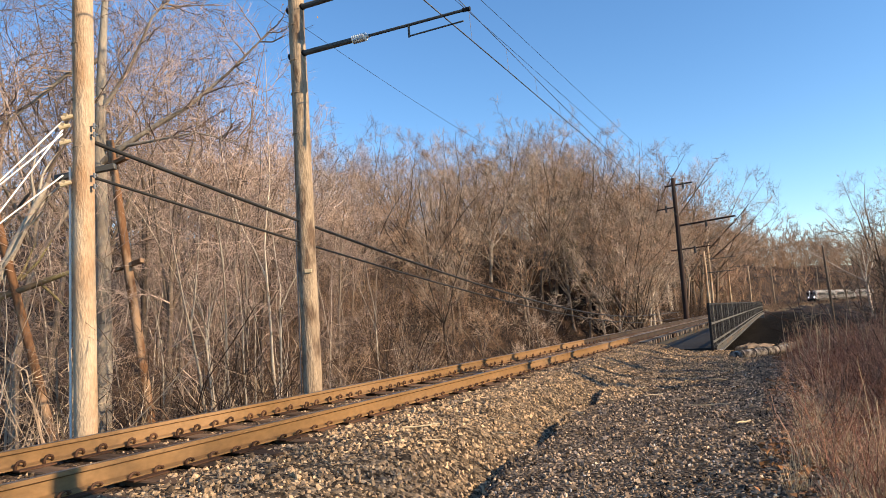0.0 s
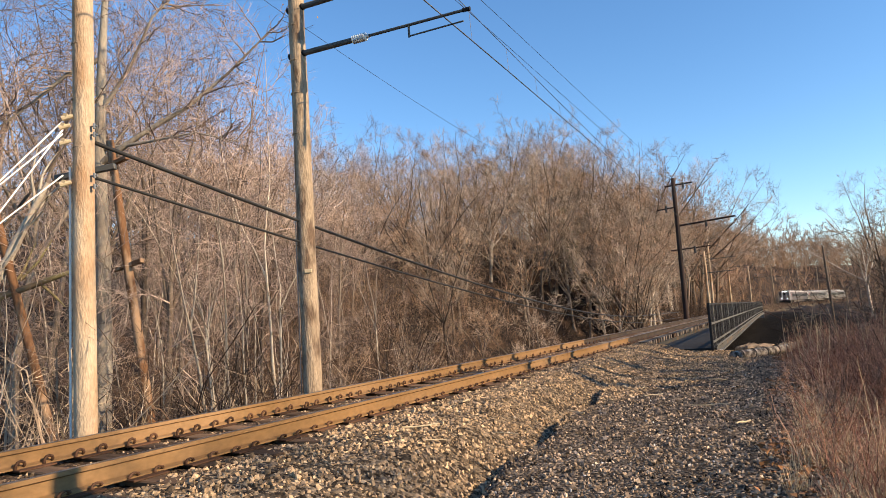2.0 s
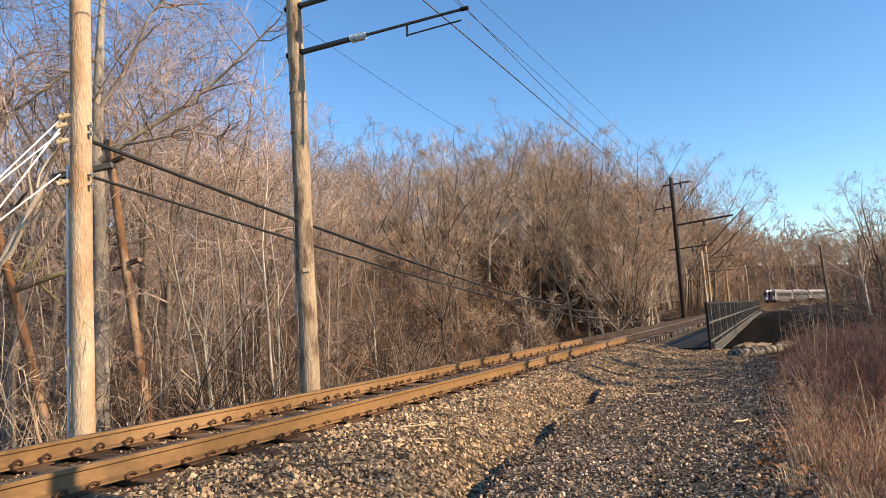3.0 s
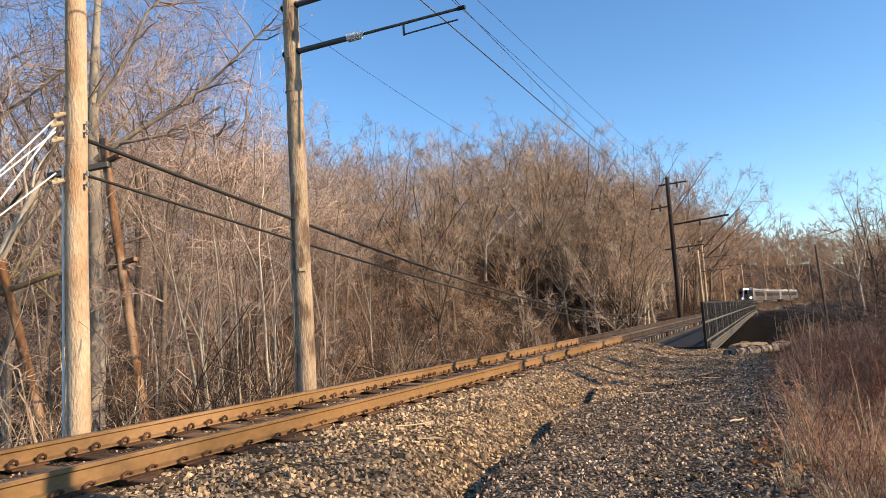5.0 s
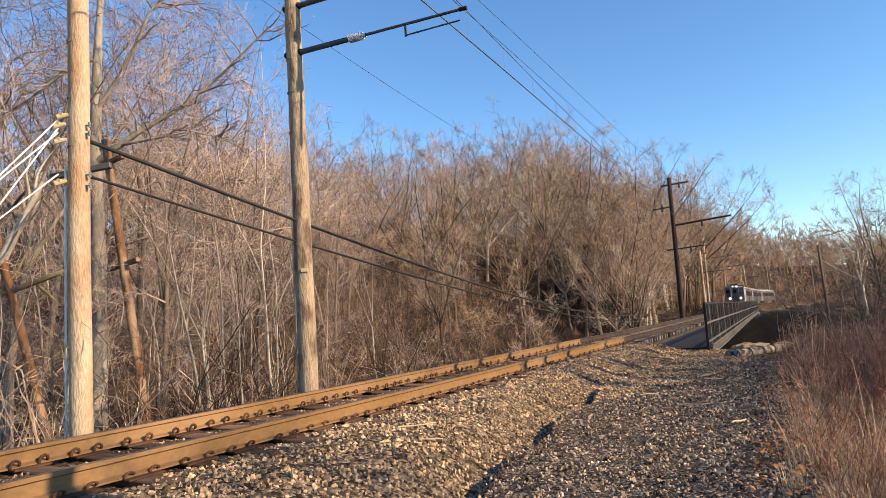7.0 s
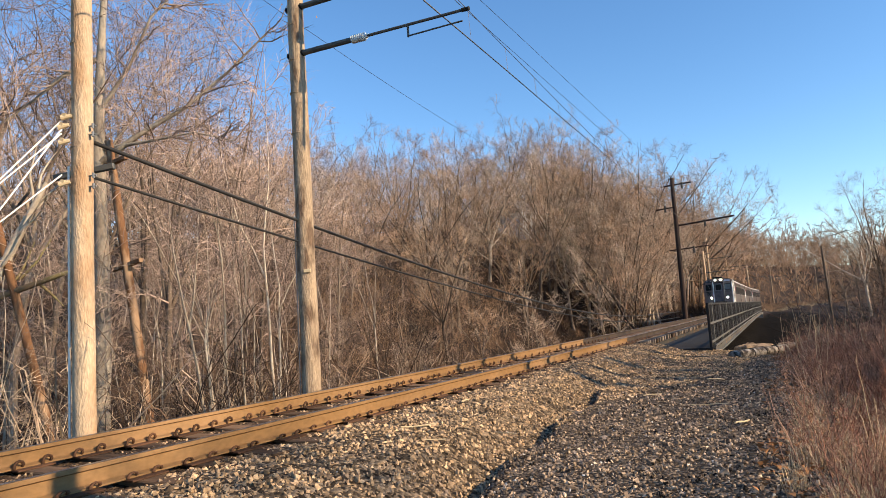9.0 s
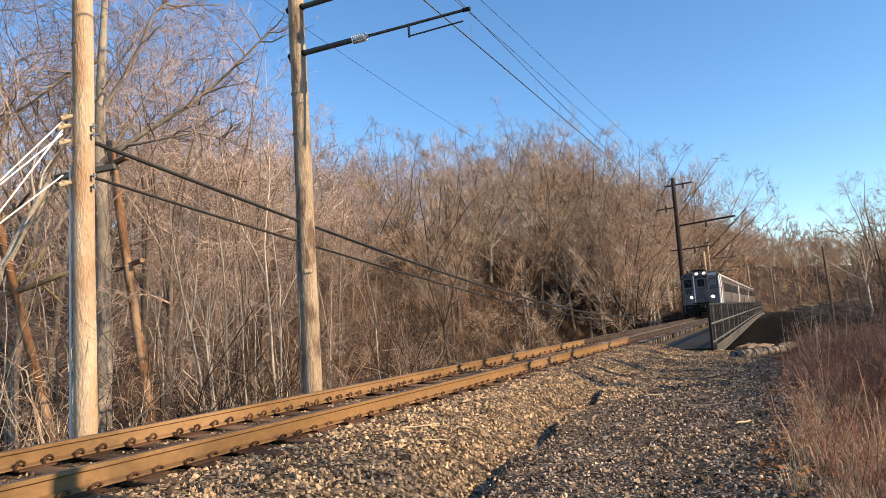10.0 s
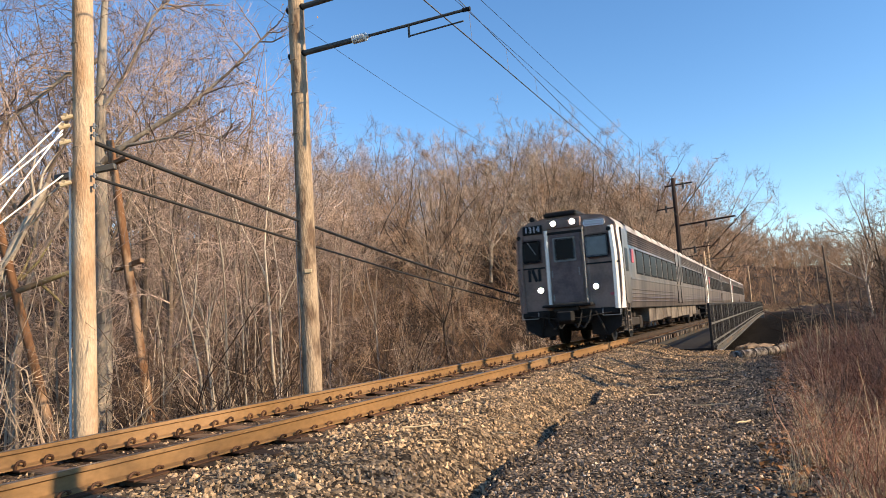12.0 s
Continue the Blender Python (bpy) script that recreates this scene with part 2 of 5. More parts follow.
M["matting"] = material("matting", (0.36, 0.31, 0.25), 0.95, vary=0.6, scale=4, fine=30, bump=1.0, second=(0.07, 0.055, 0.045), mix_scale=5, mix_at=(0.42, 0.58), bump_dist=0.04)
M["deck_grey"] = material("deck_grey", (0.04, 0.037, 0.033), 0.9, 0.0, vary=0.3, scale=2, fine=20, bump=0.2)
M["house_white"] = material("house_white", (0.80, 0.79, 0.76), 0.6, vary=0.06, scale=1, fine=10, bump=0.05)
M["house_roof"] = material("house_roof", (0.16, 0.15, 0.15), 0.85, vary=0.25, scale=2, fine=20, bump=0.3)
M["girder"] = material("girder", (0.085, 0.08, 0.07), 0.75, 0.2, vary=0.4, scale=2, fine=20, bump=0.3, second=(0.15, 0.10, 0.06))
M["fence_steel"] = material("fence_steel", (0.034, 0.030, 0.027), 0.7, 0.2, vary=0.35, scale=3, fine=20, bump=0.1)
M["fence_pale"] = material("fence_pale", (0.13, 0.122, 0.105), 0.65, 0.2, vary=0.45, scale=3, fine=20, bump=0.1)


def gravel(name, tones, scale, bump=0.9):
    """Packed small stones: each cell its own tone, with dark joints in relief."""
    m = bpy.data.materials.new(name)
    m.use_nodes = True
    n, l = m.node_tree.nodes, m.node_tree.links
    b = n["Principled BSDF"]
    b.inputs["Roughness"].default_value, b.inputs["Specular IOR Level"].default_value = 0.95, 0.12
    tc = n.new("ShaderNodeTexCoord")
    wob = n.new("ShaderNodeTexNoise")
    wob.inputs["Scale"].default_value = scale * 0.8
    l.new(tc.outputs["Object"], wob.inputs["Vector"])
    mixv = n.new("ShaderNodeMix")
    mixv.data_type = "VECTOR"
    mixv.inputs[0].default_value = 0.03
    l.new(tc.outputs["Object"], mixv.inputs[4])
    l.new(wob.outputs["Color"], mixv.inputs[5])
    vo = n.new("ShaderNodeTexVoronoi")
    vo.inputs["Scale"].default_value = scale
    l.new(mixv.outputs[1], vo.inputs["Vector"])
    sep = n.new("ShaderNodeSeparateColor")
    l.new(vo.outputs["Color"], sep.inputs[0])
    ramp_ = n.new("ShaderNodeValToRGB")
    e = ramp_.color_ramp.elements
    e[0].color, e[1].color = (*tones[0], 1), (*tones[2], 1)
    mid = e.new(0.55)
    mid.color = (*tones[1], 1)
    l.new(sep.outputs[0], ramp_.inputs[0])
    big = n.new("ShaderNodeTexNoise")
    big.inputs["Scale"].default_value = 0.8
    l.new(tc.outputs["Object"], big.inputs["Vector"])
    val = n.new("ShaderNodeMapRange")
    val.inputs[1].default_value, val.inputs[2].default_value, val.inputs[3].default_value, val.inputs[4].default_value = 0.3, 0.7, 0.75, 1.2
    l.new(big.outputs[0], val.inputs[0])
    hsv = n.new("ShaderNodeHueSaturation")
    l.new(ramp_.outputs[0], hsv.inputs["Color"])
    l.new(val.outputs[0], hsv.inputs["Value"])
    l.new(hsv.outputs[0], b.inputs["Base Color"])
    bu = n.new("ShaderNodeBump")
    bu.invert = True
    bu.inputs["Strength"].default_value, bu.inputs["Distance"].default_value = bump, 0.03
    l.new(vo.outputs["Distance"], bu.inputs["Height"])
    l.new(bu.outputs[0], b.inputs["Normal"])
    return m


M["gravel_tan"] = gravel("gravel_tan", ((0.02, 0.014, 0.009), (0.11, 0.078, 0.048), (0.32, 0.235, 0.15)), 24)
M["gravel_dark"] = gravel("gravel_dark", ((0.016, 0.012, 0.009), (0.095, 0.07, 0.048), (0.32, 0.24, 0.165)), 30)
# cinder tones near black: the shade of the cut is put into them
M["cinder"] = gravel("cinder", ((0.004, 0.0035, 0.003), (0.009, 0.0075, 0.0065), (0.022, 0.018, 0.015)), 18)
M["gravel_rust"] = gravel("gravel_rust", ((0.04, 0.026, 0.018), (0.09, 0.058, 0.036), (0.19, 0.13, 0.085)), 28)


# ---- building helpers ----
def mesh_of(name, verts, faces, mat, smooth=False):
    me = bpy.data.meshes.new(name)
    me.from_pydata([tuple(v) for v in verts] if not isinstance(verts, np.ndarray) else verts.tolist(), [], faces.tolist() if isinstance(faces, np.ndarray) else faces)
    me.materials.append(mat)
    if smooth:
        me.polygons.foreach_set("use_smooth", [True] * len(me.polygons))
    me.update()
    return me


def part(name, bm, mat, parent=None, label="", smooth=False):
    me = bpy.data.meshes.new(name)
    bm.to_mesh(me)
    bm.free()
    me.materials.append(mat)
    if smooth:
        me.polygons.foreach_set("use_smooth", [True] * len(me.polygons))
    ob = new(name, me)
    ob.parent = parent
    if label:
        tagged(ob, label)
    return ob


def shared(name, me, parent, m):
    ob = new(name, me)
    ob.parent = parent
    ob.matrix_basis = m
    return ob


def box(bm, x0, x1, y0, y1, z0, z1, bevel=0.0, m=None):
    geo = bmesh.ops.create_cube(bm, size=1.0, matrix=Matrix.Translation(((x0 + x1) / 2, (y0 + y1) / 2, (z0 + z1) / 2)) @ Matrix.Diagonal((abs(x1 - x0), abs(y1 - y0), abs(z1 - z0), 1)))
    vs = geo["verts"]
    if bevel:
        es = list({e for v in vs for e in v.link_edges})
        r = bmesh.ops.bevel(bm, geom=es, offset=bevel, segments=1, affect="EDGES", profile=0.5)
        vs = list({v for f in r["faces"] for v in f.verts} | {v for v in vs if v.is_valid})
    if m is not None:
        bmesh.ops.transform(bm, matrix=m, verts=vs)
    return bm


def rod(bm, a, b, r0, r1=None, sides=8):
    a, b = Vector(a), Vector(b)
    d = b - a
    m = Matrix.Translation((a + b) / 2) @ d.to_track_quat("Z", "Y").to_matrix().to_4x4()
    bmesh.ops.create_cone(bm, cap_ends=True, segments=sides, radius1=r0, radius2=r0 if r1 is None else r1, depth=d.length, matrix=m)
    return bm


def tube(bm, pts, r, sides=6):
    for a, b in zip(pts[:-1], pts[1:]):
        rod(bm, a, b, r, r, sides)
    return bm


def strand(pts, r, sides):
    """One unbroken tube along a line of points."""
    bm = bmesh.new()
    prev = None
    for i, p in enumerate(pts):
        d = (pts[min(i + 1, len(pts) - 1)] - pts[max(i - 1, 0)]).normalized()
        a = d.cross(Vector((0, 0, 1)))
        a = a.normalized() if a.length > 0.05 else Vector((1, 0, 0))
        c = d.cross(a)
        ring = [bm.verts.new(p + (a * math.cos(2 * math.pi * j / sides) + c * math.sin(2 * math.pi * j / sides)) * r) for j in range(sides)]
        if prev:
            for j in range(sides):
                bm.faces.new((prev[j], prev[(j + 1) % sides], ring[(j + 1) % sides], ring[j]))
        else:
            bm.faces.new(ring[::-1])
        prev = ring
    bm.faces.new(prev)
    return bm


def empty(name, m=None):
    ob = new(name)
    ob.empty_display_size = 0.2
    if m is not None:
        ob.matrix_basis = m
    return ob


def sweep(name, section, s_values, mat, parent=None, smooth=False, closed=True):
    """A section of (lat, up) points drawn along the line."""
    verts, faces, n = [], [], len(section)
    for s in s_values:
        verts += [on_line(s, a, u) for a, u in section]
    for i in range(len(s_values) - 1):
        for j in range(n if closed else n - 1):
            k = (j + 1) % n
            faces.append((i * n + j, i * n + k, (i + 1) * n + k, (i + 1) * n + j))
    if closed:
        faces.append(tuple(range(n - 1, -1, -1)))
        faces.append(tuple((len(s_values) - 1) * n + j for j in range(n)))
    ob = new(name, mesh_of(name, verts, faces, mat, smooth))
    ob.parent = parent
    return ob


def seated(x, y):
    return float(ground_height(np.array([x]), np.array([y]))[0])

# ---- ground ----
def build_ground():
    xs = np.unique(np.concatenate([np.linspace(-400, -40, 25), np.linspace(-40, 60, 120), np.linspace(60, 200, 70), np.linspace(200, 900, 30)]))
    ys = np.unique(np.concatenate([np.linspace(-120, -5, 24), np.linspace(-5, 60, 100), np.linspace(60, 280, 85), np.linspace(280, 1500, 30)]))
    gx, gy = np.meshgrid(xs, ys)
    gz = ground_height(gx.ravel(), gy.ravel())
    s, lat = line_coords(gx.ravel(), gy.ravel())
    gz = gz - 0.22 * ramp(lat, -2.9, -1.9) * (1 - ramp(lat, 6.2, 7.2)) * (1 - ramp(s, 4.0, 5.4)) * ramp(s, -28, -26)
    v = np.c_[gx.ravel(), gy.ravel(), gz]
    nx, ny = len(xs), len(ys)
    i = (np.arange(ny - 1)[:, None] * nx + np.arange(nx - 1)[None, :]).ravel()
    f = np.c_[i, i + 1, i + nx + 1, i + nx]
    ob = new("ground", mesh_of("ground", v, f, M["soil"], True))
    tagged(ob, "brown leaf-strewn soil of a wooded valley and hill, darkened for shade", "ground", kind="structure")


build_ground()

# ---- track ----
BRIDGE_A, BRIDGE_B = 4.0, 82.0
RAIL = [(-0.075, -0.172), (0.075, -0.172), (0.075, -0.158), (0.012, -0.142), (0.009, -0.045), (0.036, -0.034), (0.0365, -0.006), (0.030, -0.001), (-0.030, -0.001), (-0.0365, -0.006), (-0.036, -0.034), (-0.009, -0.045), (-0.012, -0.142), (-0.075, -0.158)]


def build_track():
    track = tagged(empty("railway_track"), "single rusty railway track on timber ties in ballast", "railway track")
    ss = np.concatenate([np.arange(-30, 20, 1.0), np.arange(20, 400, 4.0)])
    for side in (-1, 1):
        c = side * 0.7535
        rail = sweep("rail", [(c + a, u) for a, u in RAIL], ss[ss <= 4], M["rust_rail"], track, smooth=False)
        tagged(rail, "rusty orange-brown steel rail")
        # from the bridge on, shade is painted into the rail's colour
        on = sweep("rail", [(c + a, u) for a, u in RAIL], np.concatenate([[4.006], ss[ss > 4]]), M["rail_shaded"], track, smooth=False)
        tagged(on, "duller steel rail, darkened for the shade on the bridge")
        top = sweep("running_surface", [(c - 0.024, 0.0), (c - 0.024, 0.0015), (c + 0.026, 0.0015), (c + 0.026, 0.0)], ss, M["rail_top"], rail)
        tagged(top, "worn shiny rail head")
    bm = box(bmesh.new(), -1.3, 1.3, -0.11, 0.11, -0.36, -0.187, 0.012)
    tie_me = bpy.data.meshes.new("tie")
    bm.to_mesh(tie_me)
    bm.free()
    pale_me = tie_me.copy()
    tie_me.materials.append(M["tie_wood"])
    pale_me.materials.append(M["tie_pale"])
    bm = box(bmesh.new(), -0.17, 0.17, -0.17, 0.17, -0.187, -0.170, 0.003)
    plate_me = bpy.data.meshes.new("tie_plate")
    bm.to_mesh(plate_me)
    bm.free()
    plate_me.materials.append(M["rust_dark"])
    loop = [(0.105, -0.062, -0.168), (0.102, -0.058, -0.125), (0.098, -0.03, -0.092), (0.098, 0.008, -0.082), (0.100, 0.042, -0.098), (0.095, 0.055, -0.128), (0.075, 0.05, -0.148)]
    bm = strand([Vector((.075 + (q[0] - .075) * .8, q[1] * .75, -.17 + (q[2] + .17) * .78)) for q in loop], 0.0145, 6)
    clip_me = bpy.data.meshes.new("rail_clip")
    bm.to_mesh(clip_me)
    bm.free()
    clip_me.materials.append(M["rust_dark"])
    rng = random.Random(4)
    s = -28.0
    while s < 112:
        on_bridge = BRIDGE_A + 1.0 < s < BRIDGE_B
        m = line_pose(s + rng.uniform(-0.03, 0.03), rng.uniform(-0.03, 0.03), 0) @ pose(0, 0, 0, 0, 0, rng.uniform(-0.8, 0.8))
        tie = shared("tie", pale_me if on_bridge and rng.random() < 0.75 else tie_me, track, m)
        if s < 30:
            for side in (-1, 1):
                plate = shared("tie_plate", plate_me, tie, pose(side * 0.7535, 0, 0))
                if s < 8:
                    for flip in (0, 180):
                        for e in ((-.12, .12) if s < -4 else (0,)):
                            low = side > 0 and flip == 0
                            shared("rail_clip", clip_me, tie, pose(side * 0.7535, e + rng.uniform(-0.02, 0.02), -.065 if low else 0, 0, 0, flip) @ Matrix.Diagonal((1, 1, .6 if low else 1, 1)))
        s += 0.56 if not on_bridge else 0.5
    # far ties in the curve
    verts, faces = [], []
    for s in np.arange(112, 330, 0.6):
        m = line_pose(float(s))
        b = len(verts)
        verts += [m @ Vector(q) for q in ((-1.3, -.11, -.3), (1.3, -.11, -.3), (1.3, .11, -.3), (-1.3, .11, -.3), (-1.3, -.11, -.187), (1.3, -.11, -.187), (1.3, .11, -.187), (-1.3, .11, -.187))]
        faces += [tuple(b + i for i in f) for f in ((4, 5, 6, 7), (0, 1, 5, 4), (1, 2, 6, 5), (2, 3, 7, 6), (3, 0, 4, 7))]
    far = new("ties_far", mesh_of("ties_far", verts, faces, M["tie_wood"]))
    far.parent = track
    tagged(far, kind="stuff")


build_track()


# ---- ballast ----
def stone_shapes(n, seed):
    """Angular broken stones: lopsided twin pyramids on an uneven five-sided girdle."""
    rng = np.random.RandomState(seed)
    out = []
    for _ in range(n):
        a = np.arange(5) * 2 * np.pi / 5 + rng.uniform(-.35, .35, 5)
        r = rng.uniform(.65, 1.05, 5)
        ring = np.c_[np.cos(a) * r, np.sin(a) * r, rng.uniform(-.45, .45, 5)]
        tips = np.array([[rng.uniform(-.5, .5), rng.uniform(-.5, .5), rng.uniform(.6, .95)], [rng.uniform(-.5, .5), rng.uniform(-.5, .5), -rng.uniform(.6, .95)]])
        out.append(np.concatenate([ring, tips]) * np.array([1, rng.uniform(.55, .9), rng.uniform(.5, .85)]) * .55)
    tri = np.array([(k, (k + 1) % 5, 5) for k in range(5)] + [((k + 1) % 5, k, 6) for k in range(5)])
    return out, tri


def strew(name, xs, ys, sizes, mat, label, seed, sink=0.25, lift=None):
    shapes, tri = stone_shapes(40, seed)
    rng = np.random.RandomState(seed + 1)
    n = len(xs)
    z = ground_height(xs, ys) if lift is None else lift
    pick = rng.randint(0, 40, n)
    base = np.array(shapes)[pick] * sizes[:, None, None]
    a = rng.uniform(0, 2 * np.pi, (n, 3)) * np.array([1, 0.35, 0.35])
    ca, sa, cb, sb, cc, sc = np.cos(a[:, 0]), np.sin(a[:, 0]), np.cos(a[:, 1]), np.sin(a[:, 1]), np.cos(a[:, 2]), np.sin(a[:, 2])
    rot = np.zeros((n, 3, 3))
    rot[:, 0, 0], rot[:, 0, 1], rot[:, 0, 2] = ca * cb, ca * sb * sc - sa * cc, ca * sb * cc + sa * sc
    rot[:, 1, 0], rot[:, 1, 1], rot[:, 1, 2] = sa * cb, sa * sb * sc + ca * cc, sa * sb * cc - ca * sc
    rot[:, 2, 0], rot[:, 2, 1], rot[:, 2, 2] = -sb, cb * sc, cb * cc
    v = np.einsum("nij,nkj->nki", rot, base) + np.c_[xs, ys, z + sizes * (0.5 - sink) * rng.uniform(0.1, 1.3, n)][:, None, :]
    f = tri[None] + (np.arange(n) * 7)[:, None, None]
    ob = new(name, mesh_of(name, v.reshape(-1, 3), f.reshape(-1, 3), mat))
    tagged(ob, label, "ballast", kind="stuff")
    return ob


def build_ballast():
    rng = np.random.RandomState(11)

    def spread(n, s0, s1, l0, l1, keep=None):
        s, l = rng.uniform(s0, s1, n), rng.uniform(l0, l1, n)
        t = np.interp(s, LINE_S, LINE_T)
        x, y = np.interp(s, LINE_S, LINE_X) + l * np.sin(t), np.interp(s, LINE_S, LINE_Y) - l * np.cos(t)
        return x, y, s, l
    x, y, s, l = spread(82000, -19, 5.2, 0.98, 5.0)
    m = (y > 3.0) & (l < np.interp(s, [-20, -14, -11.5, -8, -2.5], [3.05, 2.95, 2.6, 2.7, 4.5]) + .1 * np.sin(s * 2.3)) & (rng.rand(len(x)) < np.clip(1.25 - (s + 17) / 26, .45, 1))
    strew("ballast", x[m], y[m], rng.uniform(0.03, 0.075, m.sum()) * np.where(rng.rand(m.sum()) < .06, 1.35, 1), M["stone"], "loose tan and grey crushed-stone ballast", 3)
    x, y, s, l = spread(11000, -19, 5.2, -2.2, 1.0)
    m = (np.abs(np.abs(l) - 0.7535) > 0.12)
    strew("crib_ballast", x[m], y[m], rng.uniform(0.03, 0.062, m.sum()), M["stone"], "rust-stained stones between the ties", 4, sink=.35)
    x, y, s, l = spread(40000, -19, 5, 2.3, 6.6)
    m = (y > 3.0) & (l < 5.75 + .25 * np.sin(s * 1.7) + rng.uniform(0, .7, len(x)) ** 2) & (rng.rand(len(x)) < np.clip(1.2 - (s + 17) / 26, .35, 1))
    strew("path_gravel", x[m], y[m], rng.uniform(0.022, 0.06, m.sum()) * np.where(rng.rand(m.sum()) < 0.05, 1.5, 1), M["stone_dark"], "dark cinder gravel of the trackside path", 5)
    x, y, s, l = spread(700, -19, 4, 1.2, 7.0)
    m = y > 3.0
    strew("white_stones", x[m], y[m], rng.uniform(0.02, 0.045, m.sum()), M["stone_white"], "scattered pale stones on the gravel", 7, sink=0.1)
    x, y, s, l = spread(5000, 84, 260, -2.0, 2.6)
    strew("ballast_far", x, y, rng.uniform(0.08, 0.18, len(x)), M["stone"], "grey ballast along the far curve", 9)


def build_beds():
    """The packed surfaces under the loose stones."""
    for name, l0, l1, mat, lift, label in (("ballast_bed", 1.02, 2.75, "gravel_tan", .012, "packed tan ballast shoulder beside the track"), ("track_bed", -2.3, 1.05, "gravel_rust", .008, "dark rust-stained ballast between the ties"), ("path", 2.6, 6.1, "gravel_dark", .008, "dark cinder path beside the track")):
        ss, ls = np.arange(-26, 5.3, .2), np.linspace(l0, l1, max(4, int((l1 - l0) / .06)))
        gs, gl = np.meshgrid(ss, ls)
        if name == 'ballast_bed':
            gl = l0 + (gl - l0) * (1 + .9 * ramp(gs, -9, -2.5))
        t = np.interp(gs.ravel(), LINE_S, LINE_T)
        x, y = np.interp(gs.ravel(), LINE_S, LINE_X) + gl.ravel() * np.sin(t), np.interp(gs.ravel(), LINE_S, LINE_Y) - gl.ravel() * np.cos(t)
        n = len(ss)
        i = (np.arange(len(ls) - 1)[:, None] * n + np.arange(n - 1)[None, :]).ravel()
        v = np.c_[x, y, ground_height(x, y) + lift + (.008 if name == 'ballast_bed' else 0) + (.012 * np.sin(x * 9.1) * np.sin(y * 8.3 + x * 3) if name != "track_bed" else 0)]
        ob = new(name, mesh_of(name, v, np.c_[i, i + n, i + n + 1, i + 1], M[mat], True))
        tagged(ob, label, "ground", kind="structure")


def build_shaded_cinder_bank():
    """The cinder slope from the bridge end into the brook's cut, blackened for shade."""
    ss, ls = np.arange(5.0, 90, 1.2), np.linspace(-2.5, 25, 30)
    gs, gl = np.meshgrid(ss, ls)
    t = np.interp(gs.ravel(), LINE_S, LINE_T)
    x, y = np.interp(gs.ravel(), LINE_S, LINE_X) + gl.ravel() * np.sin(t), np.interp(gs.ravel(), LINE_S, LINE_Y) - gl.ravel() * np.cos(t)
    n = len(ss)
    i = (np.arange(len(ls) - 1)[:, None] * n + np.arange(n - 1)[None, :]).ravel()
    v = np.c_[x, y, ground_height(x, y) + .10 - .3 * ramp(gl.ravel(), 21, 25) - .3 * (1 - ramp(gs.ravel(), 5, 7)) - .3 * ramp(gs.ravel(), 80, 89) - .6 * ramp(gs.ravel(), 79, 83) * (1 - ramp(gl.ravel(), 3.4, 4.4))]
    ob = new("shaded_cinder_bank", mesh_of("shaded_cinder_bank", v, np.c_[i, i + n, i + n + 1, i + 1], M["cinder"], True))
    tagged(ob, "cinder slope below the bridge, shade put into its near-black colour", "bank", kind="structure")


build_shaded_cinder_bank()
build_beds()
build_ballast()


def build_sticks():
    """Weathered sticks and splinters lying on the stones."""
    rng = random.Random(12)
    for s, lat, ln, turn in ((-12.3, 1.75, .42, 20), (-11.4, 2.3, .55, -35), (-10.6, 1.5, .3, 70), (-12.6, 2.1, .25, 5), (-9.2, 2.6, .45, 110), (-7.4, 3.4, .35, 15), (-6.2, 3.0, .3, 60), (-8.6, 4.4, .5, -20), (-5.1, 4.2, .35, 8), (-10.2, 4.9, .35, 40)):
        q = on_line(s, lat)
        z = seated(q.x, q.y) + .055
        pts = [Vector((ln * (u - .5), rng.uniform(-.015, .015), rng.uniform(-.006, .012))) for u in (0, .33, .66, 1)]
        ob = part("stick", strand(pts, rng.uniform(.006, .010), 6), M["straw"])
        ob.matrix_basis = pose(q.x, q.y, z, 0, rng.uniform(-4, 4), turn)
        tagged(ob, "weathered pale stick lying on the ballast", "stick", "sticks on the ballast")


build_sticks()


# ---- poles, wires ----
def pole_mesh(bm, base, top, r0, r1, sides=14, rings=9, seed=0):
    """A tapered, slightly uneven round pole."""
    rng = random.Random(seed)
    base, top = Vector(base), Vector(top)
    side = (top - base).to_track_quat("Z", "Y").to_matrix()
    prev = None
    for i in range(rings + 1):
        u = i / rings
        c = base.lerp(top, u) + side @ Vector((rng.uniform(-.008, .008), rng.uniform(-.008, .008), 0))
        r = r0 + (r1 - r0) * u
        ring = [bm.verts.new(c + side @ Vector((math.cos(a) * r * rng.uniform(.985, 1.015), math.sin(a) * r * rng.uniform(.985, 1.015), 0))) for a in [2 * math.pi * j / sides for j in range(sides)]]
        if prev:
            for j in range(sides):
                bm.faces.new((prev[j], prev[(j + 1) % sides], ring[(j + 1) % sides], ring[j]))
        prev = ring
    bm.faces.new(prev)
    return bm


def hang(a, b, sag, n=16):
    a, b = Vector(a), Vector(b)
    return [a.lerp(b, i / n) - Vector((0, 0, sag * 4 * (i / n) * (1 - i / n))) for i in range(n + 1)]


def wire(name, pts, r, mat, label, sides=5):
    ob = part(name, strand(pts, r, sides), mat, smooth=True)
    return tagged(ob, label, "wire")


P1, P2 = Vector((-4.925, 9.04, -0.9)), Vector((-2.76, 13.28, -0.95))
P3 = on_line(53.5, -3.0, -3.2)


